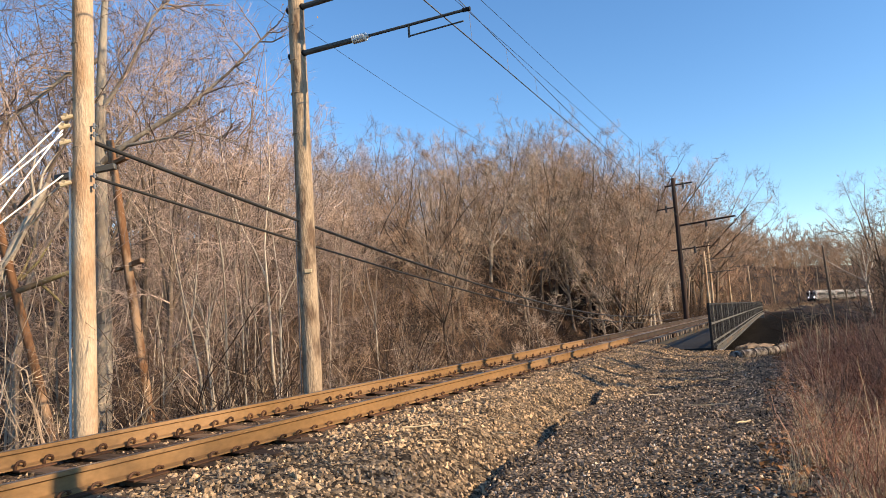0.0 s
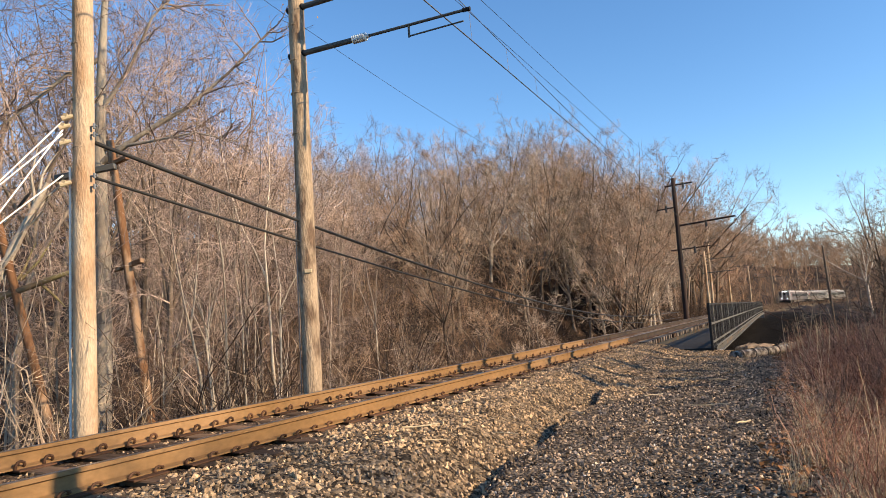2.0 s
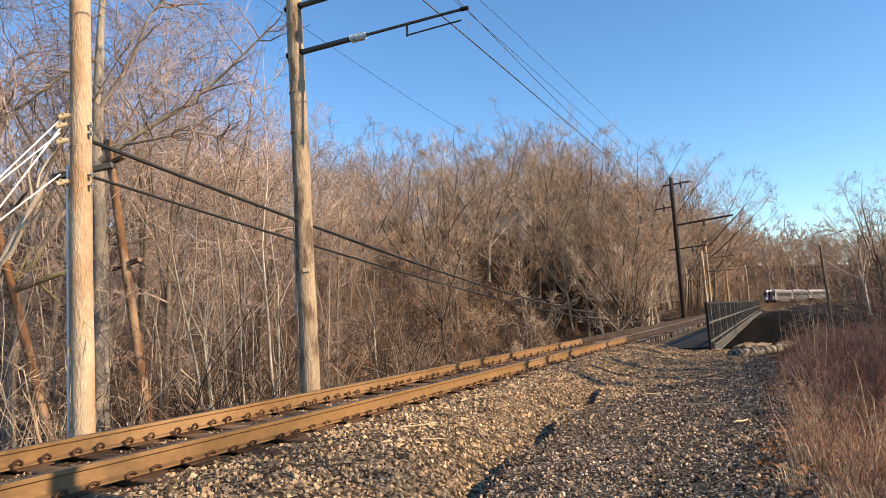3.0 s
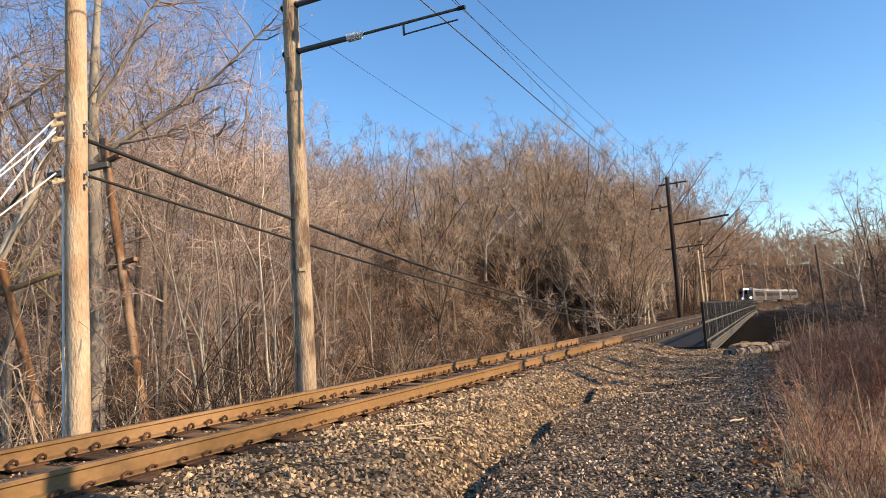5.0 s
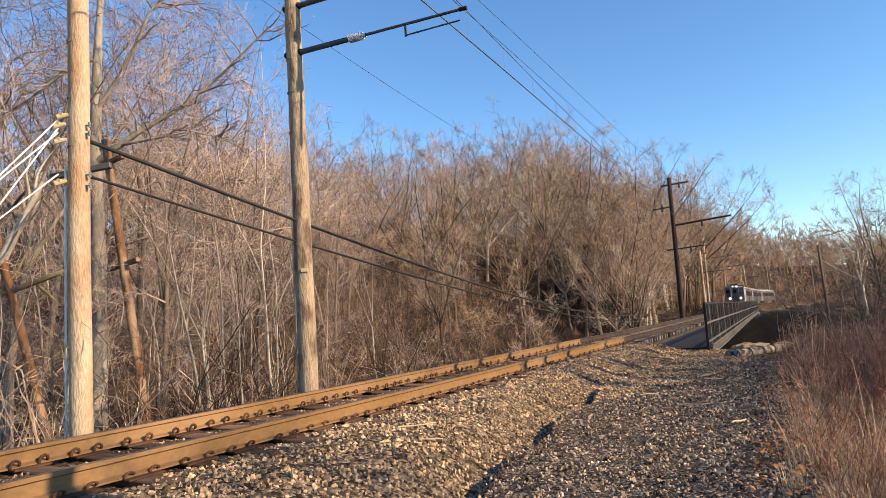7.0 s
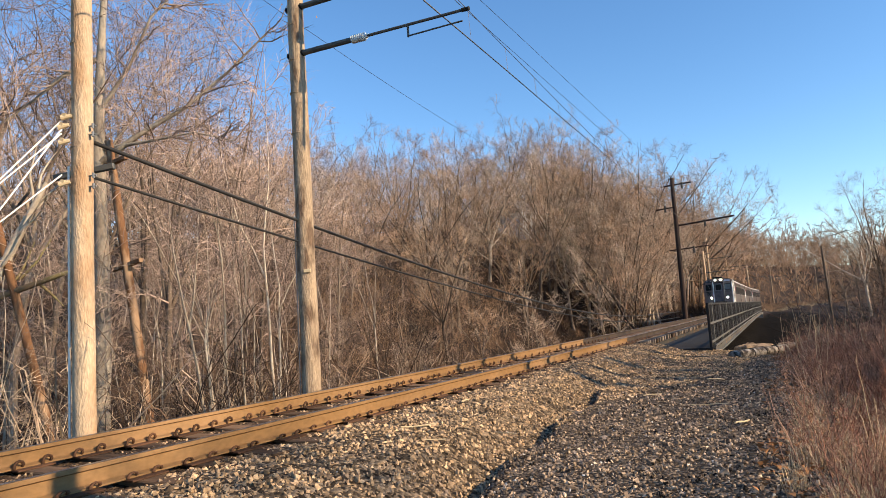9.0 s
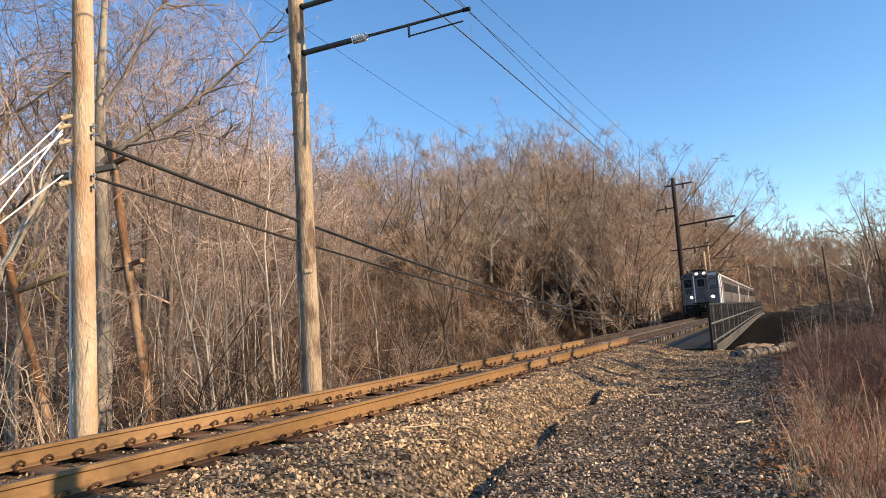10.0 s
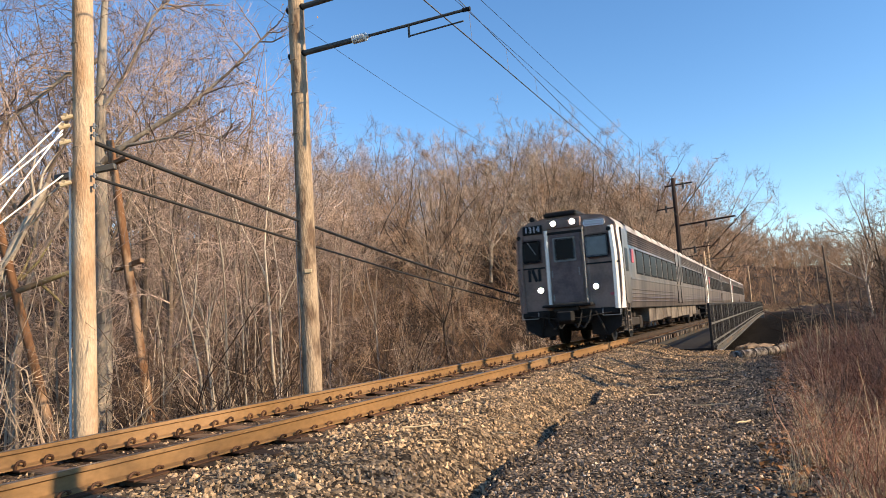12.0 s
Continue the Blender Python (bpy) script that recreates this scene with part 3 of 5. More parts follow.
def build_pole_one():
    pole = tagged(empty("utility_pole", Matrix.Translation(P1)), "weathered pale wooden utility pole with guy wires", "pole")
    top = Vector((0.02, 0.0, 9.6))
    part("shaft", pole_mesh(bmesh.new(), (0, 0, -0.3), top, 0.148, 0.132, seed=2), M["pole_wood"], pole, smooth=True)
    bm = rod(bmesh.new(), (-0.165, -0.06, 0.0), (-0.15, -0.06, 4.35), 0.016)
    part("conduit", bm, M["white_sleeve"], pole, "white plastic conduit")
    # guy attachments
    for z, x in ((5.05, -0.13), (4.92, -0.17), (4.7, -0.16), (4.12, -0.16)):
        bm = rod(bmesh.new(), (x + 0.06, -0.12, z), (x - 0.07, -0.16, z - 0.04), 0.028, 0.04)
        rod(bm, (x - 0.02, -0.18, z), (x - 0.02, -0.06, z), 0.03)
        part("guy_bracket", bm, M["straw"], pole, "brass-coloured guy bracket")
    for z in (4.78, 4.2, 4.9, 4.05):
        bm = rod(bmesh.new(), (0.13, -0.06, z), (0.24, -0.08, z), 0.012)
        rod(bm, (0.20, -0.08, z - 0.035), (0.20, -0.08, z + 0.035), 0.018)
        part("cable_clamp", bm, M["galvanised"], pole)
    for z in (6.1, 5.3, 4.6, 7.1):
        bm = rod(bmesh.new(), (0.0, 0.0, z), (0.0, 0.0, z + 0.015), 0.1515 - .0016 * z, 0.1515 - .0016 * z, 14)
        part("band", bm, M["pole_grey"], pole)
    bm = box(bmesh.new(), -0.1, 0.8, 0.5, 0.58, 4.33, 4.42, 0.01, pose(0, 0, 0.03, 0, -8, 0))
    arm = part("cross_arm", bm, M["steel_dark"], pole, "weathered timber arm behind the pole")
    for z, dx, dz in ((4.98, -0.77, -0.74), (4.86, -0.98, -1.29), (4.80, -0.61, -0.50), (4.22, -0.83, -0.62)):
        a = P1 + Vector((-0.2, -0.14, z))
        k = min(5.0, (z - 0.2) / -dz)
        wire("guy_wire", [a, a + Vector((dx * k, -0.05 * k, dz * k))], 0.011, M["white_sleeve"], "white-sleeved guy wire slanting from the pole")
    return pole


build_pole_one()


def cantilever(pole, origin, z, reach, rise, insulator=True):
    """A bracket arm over the track, across the line, in the pole's space."""
    t = math.radians(heading(-8.3))
    out = Vector((math.cos(t), math.sin(t), 0))
    a = origin + Vector((0, 0, z))
    b = a + out * reach + Vector((0, 0, rise))
    cut = a.lerp(b, 0.36)
    arm = part("bracket_arm", rod(bmesh.new(), a + out * 0.12, cut, 0.058, 0.054, 10), M["steel_dark"], pole, "dark steel bracket arm")
    bm = bmesh.new()
    d = (b - a).normalized()
    for i in range(7):
        rod(bm, cut + d * (0.045 * i), cut + d * (0.045 * i + 0.03), 0.088, 0.07, 12)
    rod(bm, cut - d * 0.05, cut + d * 0.36, 0.045, 0.045, 10)
    part("insulator", bm, M["porcelain"], arm, "ribbed white insulator")
    part("arm_tip", rod(bmesh.new(), cut + d * 0.34, b, 0.03, 0.028, 8), M["steel_dark"], arm)
    part("end_cap", rod(bmesh.new(), b - d * 0.12, b + d * 0.03, 0.04, 0.04, 8), M["black_iron"], arm)
    part("collar", rod(bmesh.new(), a - out * 0.2, a + out * 0.2, 0.07, 0.07, 8), M["black_iron"], arm)
    return a, b, d


def build_pole_two():
    pole = tagged(empty("catenary_pole", Matrix.Translation(P2)), "weathered wooden catenary pole with two bracket arms", "pole")
    part("shaft", pole_mesh(bmesh.new(), (0.02, 0, -0.3), (0.015, 0.0, 10.4), 0.192, 0.155, seed=5), M["pole_grey"], pole, smooth=True)
    for z in (7.45, 6.75, 5.9, 3.6, 8.2):
        part("band", rod(bmesh.new(), (0.0, 0.0, z), (0.0, 0.0, z + 0.018), 0.1945 - .00345 * z, 0.1945 - .00345 * z, 14), M["pole_grey"], pole)
    part("conduit", rod(bmesh.new(), (-0.19, -0.05, 0.0), (-0.17, -0.05, 4.2), 0.012), M["galvanised"], pole)
    part("tag", box(bmesh.new(), 0.0, 0.14, -0.2, -0.17, 3.05, 3.12, 0.004), M["straw"], pole, "small yellowed pole tag")
    a, b, d = cantilever(pole, Vector((0, 0, 0)), 7.60, 3.92, -0.08)
    # steady arm that holds the contact wire
    c = a.lerp(b, 0.68)
    tip = a.lerp(b, 0.97) + Vector((0, 0, -0.2))
    bm = rod(bmesh.new(), c, c - Vector((0, 0, 0.24)), 0.022)
    rod(bm, c - Vector((0, 0, 0.22)), tip, 0.016)
    part("steady_arm", bm, M["steel_dark"], pole)
    cantilever(pole, Vector((0, 0, 0)), 8.60, 3.7, -0.08)
    return pole


build_pole_two()


def build_pole_three():
    pole = tagged(empty("bridge_pole", Matrix.Translation(P3)), "dark rust-brown catenary pole beside the bridge", "pole")
    part("shaft", pole_mesh(bmesh.new(), (0, 0, -2.5), (0, 0, 17.6), 0.28, 0.2, seed=9), M["pole_dark"], pole, smooth=True)
    t = math.radians(heading(53.5))
    out = Vector((math.cos(t), math.sin(t), 0))
    for z, reach, r in ((16.8, 1.9, 0.09), (12.6, 5.6, 0.11), (10.0, 3.0, 0.07), (14.5, -1.9, 0.08)):
        back = -0.9 if 0 < reach < 4 else -0.2
        bm = rod(bmesh.new(), out * back + Vector((0, 0, z - (0.1 if reach > 4 else 0))), out * reach + Vector((0, 0, z + 0.35 * reach / 6)), r, r * 0.85, 8)
        arm = part("cross_arm", bm, M["pole_dark"], pole)
        bm = rod(bmesh.new(), out * reach * 0.5 + Vector((0, 0, z - 0.45)), out * reach * 0.5 + Vector((0, 0, z + 0.25)), 0.12)
        part("insulator", bm, M["steel_dark"], arm)
    return pole


build_pole_three()


def build_line_poles():
    """The run of poles along both sides of the far curve."""
    rng = random.Random(8)
    spots = [(91, -4, 10.3, 0), (97.5, -4, 12.8, 0), (133.5, -4, 13.0, 0), (169, -4, 11.6, 0), (202, -4, 12.5, 1), (236, -4, 13.4, 1), (261, -4, 13.6, 1), (278, -4, 14.5, 1)]
    for s, lat, tall, lean in spots:
        q = on_line(s, lat, 0)
        q.z = seated(q.x, q.y)
        pole = tagged(empty("line_pole", Matrix.Translation(q)), "sunlit grey-brown wooden line pole by the far curve", "pole", "line poles")
        up = tall - q.z + GRADE * s - 1.0
        part("shaft", pole_mesh(bmesh.new(), (0, 0, -0.5), (rng.uniform(-.1, .1), 0, up), 0.26, 0.18, 8, 4, seed=int(s)), M["pole_wood"] if not lean else M["pole_grey"], pole, smooth=True)
        t = math.radians(heading(s))
        out = Vector((math.cos(t), math.sin(t), 0))
        for z, reach in ((up - 3.4, 4.2), (up - 0.6, 1.0)):
            part("cross_arm", rod(bmesh.new(), out * -0.6 + Vector((0, 0, z)), out * reach + Vector((0, 0, z + 0.15)), 0.075, 0.06, 6), M["steel_dark"], pole)


    # a nearer dark pole on the camera's side of the curve
    x, y = 46.2, 80.0
    z = seated(x, y)
    pole = tagged(empty("line_pole", Matrix.Translation((x, y, z))), "thin dark brown pole rising from the bank", "pole", "line poles")
    part("shaft", pole_mesh(bmesh.new(), (0, 0, -.5), (-.45, 0, 6.7 - z), .17, .12, 8, 4, seed=31), M["bark"], pole, smooth=True)


build_line_poles()


def build_wires():
    stops = [-68.0, -8.3, 53.5, 97.5, 133.5, 169.0, 202.0, 236.0, 261.0]
    for a, b in zip(stops[:-1], stops[1:]):
        n = 14 if b < 60 else 6
        low, high = [], []
        for i in range(n + 1):
            s = a + (b - a) * i / n
            e = 4 * (i / n) * (1 - i / n)
            low.append(on_line(s, 0.05, 6.93 + (0.25 * max(s, 0) / 50 if b < 60 else 0.25)))
            high.append(on_line(s, 0.0, 7.75 - 0.66 * e if b < 60 else 7.9 - 0.4 * e))
        wire("contact_wire", low, 0.013 if b < 60 else 0.022, M["wire_copper"], "dark overhead contact wire above the track")
        wire("messenger_wire", high, 0.008 if b < 60 else 0.02, M["wire_copper"], "thin overhead messenger wire above the track")
        if b < 60:
            bm = bmesh.new()
            for i in range(1, n * 2):
                u = i / (n * 2)
                s = a + (b - a) * u
                rod(bm, on_line(s, 0.05, 6.93 + 0.25 * max(s, 0) / 50), on_line(s, 0.02, 7.75 - 0.66 * 4 * u * (1 - u)), 0.004, 0.004, 4)
            tagged(part("wire_droppers", bm, M["wire_copper"]), "thin droppers between the overhead wires", "wire", kind="stuff")
    # feeders beyond the track's far side
    for z0, rise, s1 in ((8.78, 0.0315, 53.5), (9.50, 0.0475, 53.5)):
        wire("feeder_wire", [on_line(-40 + (s1 + 40) * q / 12, -0.6 - 0.6 * q / 12, z0 + rise * (-40 + (s1 + 40) * q / 12)) for q in range(13)], 0.007, M["wire_dark"], "thin feeder wire against the sky")
    wire("feeder_wire", [on_line(s, -4.5, 8.08 - 0.043 * s + 0.0026 * s * s) for s in range(-16, 34, 3)], 0.006, M["wire_dark"], "thin feeder wire against the sky")


build_wires()


def build_cables():
    """Two heavy cables that sag from the first pole along the far side of the track."""
    one, two = [], []
    for i in range(25):
        s = -13.0 + 62 * i / 24
        one.append(on_line(s, -3.0, 2.055 - 0.1075 * s + 0.00183 * s * s if s < 29 else 0.48 - 0.0015 * (s - 29)))
        two.append(on_line(s, -3.0, 1.74 - 0.0985 * s + 0.00135 * s * s if s < 36 else -0.06))
    wire("sagging_cable", one, 0.03, M["wire_dark"], "thick black cable sagging from the wooden pole", 6)
    wire("sagging_cable", two, 0.022, M["wire_dark"], "thick black cable sagging from the wooden pole", 6)


build_cables()


# ---- bridge ----
def build_bridge():
    bridge = tagged(empty("railway_bridge"), "dark steel girder bridge with side railing over a brook", "bridge")
    ss = np.arange(BRIDGE_A, BRIDGE_B + 0.1, 3.0)
    for c in (-1.0, 1.0):
        sweep("girder", [(c - .2, -.40), (c + .2, -.40), (c + .2, -1.9), (c - .2, -1.9)][::-1], ss, M["girder"], bridge)
    sweep("walkway", [(1.5, -.52), (1.5, -.44), (3.5, -.44), (3.5, -.52)], ss, M["deck_grey"], bridge)
    sweep("walkway_edge", [(3.44, -.58), (3.44, -.40), (3.52, -.40), (3.52, -.58)], ss, M["girder"], bridge)
    sweep("bottom_flange", [(3.40, -.63), (3.40, -.58), (3.60, -.58), (3.60, -.63)], ss, M["fence_pale"], bridge)
    sweep("edge_flange", [(3.42, -.40), (3.42, -.35), (3.56, -.35), (3.56, -.40)], ss, M["fence_pale"], bridge)
    sweep("far_edge", [(-2.3, -.45), (-2.3, -.25), (-1.35, -.25), (-1.35, -.45)], ss, M["girder"], bridge)
    # railing
    s, posts = BRIDGE_A - 1.2, []
    bm = box(bmesh.new(), -0.04, 0.04, -0.05, 0.05, -0.45, 0.99, 0.008)
    post_me = bpy.data.meshes.new("railing_post")
    bm.to_mesh(post_me)
    bm.free()
    post_me.materials.append(M["fence_steel"])
    pale_post_me = post_me.copy()
    pale_post_me.materials.clear()
    pale_post_me.materials.append(M["fence_pale"])
    bm = box(bmesh.new(), -0.02, 0.02, -0.035, 0.035, -0.38, 0.94)
    bar_me = bpy.data.meshes.new("railing_bar")
    bm.to_mesh(bar_me)
    bm.free()
    bar_me.materials.append(M["fence_steel"])
    n = 0
    while s < BRIDGE_B:
        shared("railing_post", pale_post_me if n % 3 == 1 else post_me, bridge, line_pose(s, 3.5, 0))
        n += 1
        for i in range(1, 6):
            if s + i * 0.2 < 34:
                shared("railing_bar", bar_me, bridge, line_pose(s + i * 0.2, 3.5, 0))
        s += 1.2
    rs = np.arange(BRIDGE_A - 1.2, BRIDGE_B, 1.2)
    for u in (0.96, 0.36, -0.2):
        sweep("rail_bar", [(3.46, u - .03), (3.54, u - .03), (3.54, u + .03), (3.46, u + .03)], rs, M["fence_pale"] if u < .9 else M["fence_steel"], bridge)
    # the railing's end, across the walkway
    for lat in (3.2, 2.9, 2.6):
        shared("railing_post", post_me, bridge, line_pose(BRIDGE_B - 1, lat, 0))
    # mesh infill further along
    verts, faces = [], []
    for s in np.arange(34, BRIDGE_B - 0.6, 0.3):
        for lat in (3.5,):
            b = len(verts)
            verts += [on_line(s - .025, lat, -.3), on_line(s + .025, lat, -.3), on_line(s + .025, lat, .94), on_line(s - .025, lat, .94), on_line(s - .025, lat + .03, -.3), on_line(s + .025, lat + .03, -.3), on_line(s + .025, lat + .03, .94), on_line(s - .025, lat + .03, .94)]
            faces += [(b, b + 1, b + 2, b + 3), (b + 5, b + 4, b + 7, b + 6), (b, b + 3, b + 7, b + 4), (b + 1, b + 5, b + 6, b + 2)]
    far = new("railing_bars_far", mesh_of("railing_bars_far", verts, faces, M["fence_steel"]))
    far.parent = bridge
    tagged(far, kind="stuff")
    # abutments
    for s0, s1 in ((BRIDGE_A - 1.6, BRIDGE_A + 1.2), (BRIDGE_B - 1, BRIDGE_B + 2)):
        sweep("abutment", [(-2.6, -8), (-2.6, -.56), (3.6, -.56), (3.6, -8)], [s0, s1], M["concrete"], bridge)


build_bridge()


# ---- the train ----
CAR = 25.7
SECTION = [(1.49, 1.0), (1.53, 1.35), (1.55, 1.9), (1.55, 2.6), (1.50, 3.30), (1.45, 3.46), (1.34, 3.60), (1.10, 3.71), (0.6, 3.78), (0, 3.80)]


def shell(points, y0, y1, mat, name, parent, label="", smooth=True, step=3.2):
    full = points + [(-x, z) for x, z in points[::-1] if x > 1e-6]
    ys = np.linspace(y0, y1, max(2, int((y1 - y0) / step) + 1))
    bm = bmesh.new()
    rows = [[bm.verts.new((x, y, z)) for x, z in full] for y in ys]
    for a, b in zip(rows[:-1], rows[1:]):
        for j in range(len(full) - 1):
            bm.faces.new((a[j], b[j], b[j + 1], a[j + 1]))
    return part(name, bm, mat, parent, label, smooth)


def end_wall(name, y, parent, flip, mat):
    bm = bmesh.new()
    full = SECTION + [(-x, z) for x, z in SECTION[::-1] if x > 1e-6]
    f = bm.faces.new([bm.verts.new((x * 0.992, y, z - .008)) for x, z in full])
    r = bmesh.ops.extrude_face_region(bm, geom=[f])
    bmesh.ops.translate(bm, vec=(0, 0.12 if flip else -0.12, 0), verts=[v for v in r["geom"] if isinstance(v, bmesh.types.BMVert)])
    bmesh.ops.recalc_face_normals(bm, faces=bm.faces)
    return part(name, bm, mat, parent)


def truck(parent, y):
    """A two-axle truck with its wheelsets; returns the wheelsets."""
    bm = bmesh.new()
    for x in (-1.08, 1.08):
        box(bm, x - .09, x + .09, y - 1.65, y + 1.65, 0.42, 0.68, 0.03)
        for e in (-1.3, 1.3):
            box(bm, x - .12, x + .12, y + e - .2, y + e + .2, 0.3, 0.72, 0.03)
        rod(bm, (x, y - .3, .7), (x, y - .3, 1.0), .12)
        rod(bm, (x, y + .3, .7), (x, y + .3, 1.0), .12)
    box(bm, -1.1, 1.1, y - .25, y + .25, 0.5, 0.8, 0.03)
    frame_ob = part("truck", bm, M["under_grey"], parent, "dark grey truck frame")
    out = []
    for e in (-1.3, 1.3):
        bm = bmesh.new()
        rod(bm, (-.85, 0, 0), (.85, 0, 0), .08)
        for x in (-.7535, .7535):
            rod(bm, (x - .065, 0, 0), (x + .065, 0, 0), .46, .46, 24)
            s = 1 if x > 0 else -1
            rod(bm, (x - s * .065, 0, 0), (x - s * .095, 0, 0), .485, .485, 24)
            for k in range(4):
                a = k * math.pi / 2
                rod(bm, (x + s * .06, .27 * math.cos(a), .27 * math.sin(a)), (x + s * .075, .27 * math.cos(a), .27 * math.sin(a)), .06)
        w = part("wheelset", bm, M["black_iron"], parent, "dark iron wheelset")
        w.location = (0, y + e, 0.462)
        out.append(w)
    return out


def lamp(parent, x, z, r, glowing, y=-0.12):
    """A headlight: a lens deep in a short open hood."""
    bm = bmesh.new()
    m = Matrix.Translation((x, y - .03, z)) @ Matrix.Rotation(math.pi / 2, 4, "X")
    for k in (1.18, 1.04):
        bmesh.ops.create_cone(bm, cap_ends=False, segments=16, radius1=r * k, radius2=r * k, depth=.13, matrix=m)
    ring = part("headlight", bm, M["black_iron"], parent, "round hooded headlight")
    bm = rod(bmesh.new(), (x, y - .018, z), (x, y + .03, z), r, r, 16)
    part("lens", bm, M[glowing], ring, "lit white lens")


def window(parent, y0, y1, z0, z1, side, mat="window_dark"):
    x = side * 1.552
    bm = box(bmesh.new(), x - .012, x + .012, y0 - .05, y1 + .05, z0 - .05, z1 + .05, 0.006)
    fr = part("window_frame", bm, M["rubber"], parent)
    part("pane", box(bmesh.new(), x - .016, x + .016, y0, y1, z0, z1, 0.005), M[mat], fr)


def rail_car(kind):
    car = empty("train_car")
    tagged(car, "stainless-steel electric commuter rail car" + (" leading the train with lit headlights" if kind == 0 else " coupled in the middle of the train" if kind == 1 else " at the rear of the train"), "train car", "train cars")
    body = shell(SECTION[:6], 0.12, CAR - .12, M["stainless"], "body", car, "fluted stainless-steel car body", smooth=False)
    # sides: the lower pairs of points give walls, the roof its own sheet
    shell([(1.512, 3.29), (1.465, 3.46)] + SECTION[6:], 0.05, CAR - .05, M["roof_grey"], "roof", car, "weathered silver-grey roof")
    bm = box(bmesh.new(), -1.48, 1.48, 0.12, CAR - .12, 0.98, 1.06)
    part("floor", bm, M["under_grey"], car)
    end_wall("front_wall", 0.12, car, False, M["grey_front"])
    end_wall("rear_wall", CAR - .12, car, True, M["grey_front"])
    for side in (-1, 1):
        x = side * 1.55
        for k in range(6):
            z = 2.92 + k * .075
            o = (0.02 if z < 3.0 else 0.02 + (z - 3.0) * .055)
            part("flute", rod(bmesh.new(), (x - side * o + side * .012, 1.35, z), (x - side * o + side * .012, CAR - 1.35, z), .022, .022, 5), M["stainless"], body)
        for z in (1.18, 1.30, 1.42, 1.54):
            part("flute", rod(bmesh.new(), (x - side * .02, 1.35, z), (x - side * .02, CAR - 1.35, z), .02, .02, 5), M["stainless"], body)
        part("belt_rail", box(bmesh.new(), x - .02, x + .02, 1.3, CAR - 1.3, 1.84, 1.9, .005), M["stainless"], body)
        # windows between the end and middle doors
        for a, b in ((2.25, CAR / 2 - 1.1), (CAR / 2 + 1.1, CAR - 1.75)):
            n = 7
            w = (b - a) / n
            for i in range(n):
                window(car, a + i * w + .16, a + (i + 1) * w - .16, 2.08, 2.76, side)
        # doors: ends and middle pair
        for y in (0.82, CAR / 2 - .55, CAR / 2 + .55, CAR - .82):
            bm = box(bmesh.new(), x - .03, x + .012, y - .43, y + .43, 1.12, 3.3, .01)
            d = part("side_door", bm, M["stainless"], car, "stainless sliding door")
            part("door_window", box(bmesh.new(), x - .03, x + .018, y - .2, y + .2, 2.05, 2.75, .01), M["window_dark"], d)
            part("door_edge", box(bmesh.new(), x - .03, x + .016, y - .46, y - .43, 1.1, 3.32, .003), M["rubber"], d)
        for y in (0.06, CAR - .06):
            bm = bmesh.new()
            e = 1 if y < 1 else -1
            plan = [(1.33, -.075), (1.42, -.07), (1.562, .12), (1.562, .30), (1.33, .30)]
            rings = []
            for z, k in ((1.0, .99), (1.9, 1.0), (2.6, 1.0), (3.36, .968)):
                rings.append([bm.verts.new((side * px * k, (0.0 if y < 1 else CAR) + e * py, z)) for px, py in plan])
            for lo, hi in zip(rings[:-1], rings[1:]):
                for q in range(5):
                    bm.faces.new((lo[q], lo[(q + 1) % 5], hi[(q + 1) % 5], hi[q]))
            bm.faces.new(rings[0])
            bm.faces.new(rings[-1])
            bmesh.ops.recalc_face_normals(bm, faces=bm.faces)
            # sun-side posts coloured white for their glint, the shaded side grey
            part("corner_post", bm, M["post_white"] if side > 0 else M["grey_front"], car, "polished corner post, sun glint put into its white" if side > 0 else "")
        part("red_mark", box(bmesh.new(), x - .01, x + .014, 1.55, 1.98, 2.35, 2.78, .01), M["red_mark"], car, "small red square mark")
        # underfloor boxes
        rng = random.Random(3 + kind)
        y = 5.1
        while y < CAR - 5.5:
            ln = rng.uniform(.8, 2.2)
            bm = box(bmesh.new(), side * .55, side * 1.38, y, y + ln, rng.uniform(.38, .55), 1.0, .03)
            part("equipment_box", bm, M["box_grey"], car, "dusty grey underfloor box")
            y += ln + rng.uniform(.1, .35)
        for y in (0.75, CAR - .75):
            bm = bmesh.new()
            for z in (.45, .72):
                box(bm, side * 1.15, side * 1.5, y - .35, y + .35, z, z + .04, .005)
            box(bm, side * 1.45, side * 1.49, y - .38, y - .34, .42, 1.05)
            box(bm, side * 1.45, side * 1.49, y + .34, y + .38, .42, 1.05)
            part("step", bm, M["box_grey"], car)
    # roof gear
    for y in (5.0, 9.0, 13.0, 17.0, 21.0):
        part("roof_vent", box(bmesh.new(), -.5, .5, y, y + 1.6, 3.72, 3.93, .05), M["roof_grey"], car)
    for y in np.arange(1.5, CAR - 1, 1.6):
        bm = bmesh.new()
        arc = [(1.47, 3.46), (1.35, 3.61), (1.10, 3.72), (.6, 3.79), (0, 3.81)]
        arc = arc + [(-x, z) for x, z in arc[-2::-1]]
        tube(bm, [Vector((x, y, z)) for x, z in arc], .022, 5)
        part("roof_rib", bm, M["under_grey"], car)
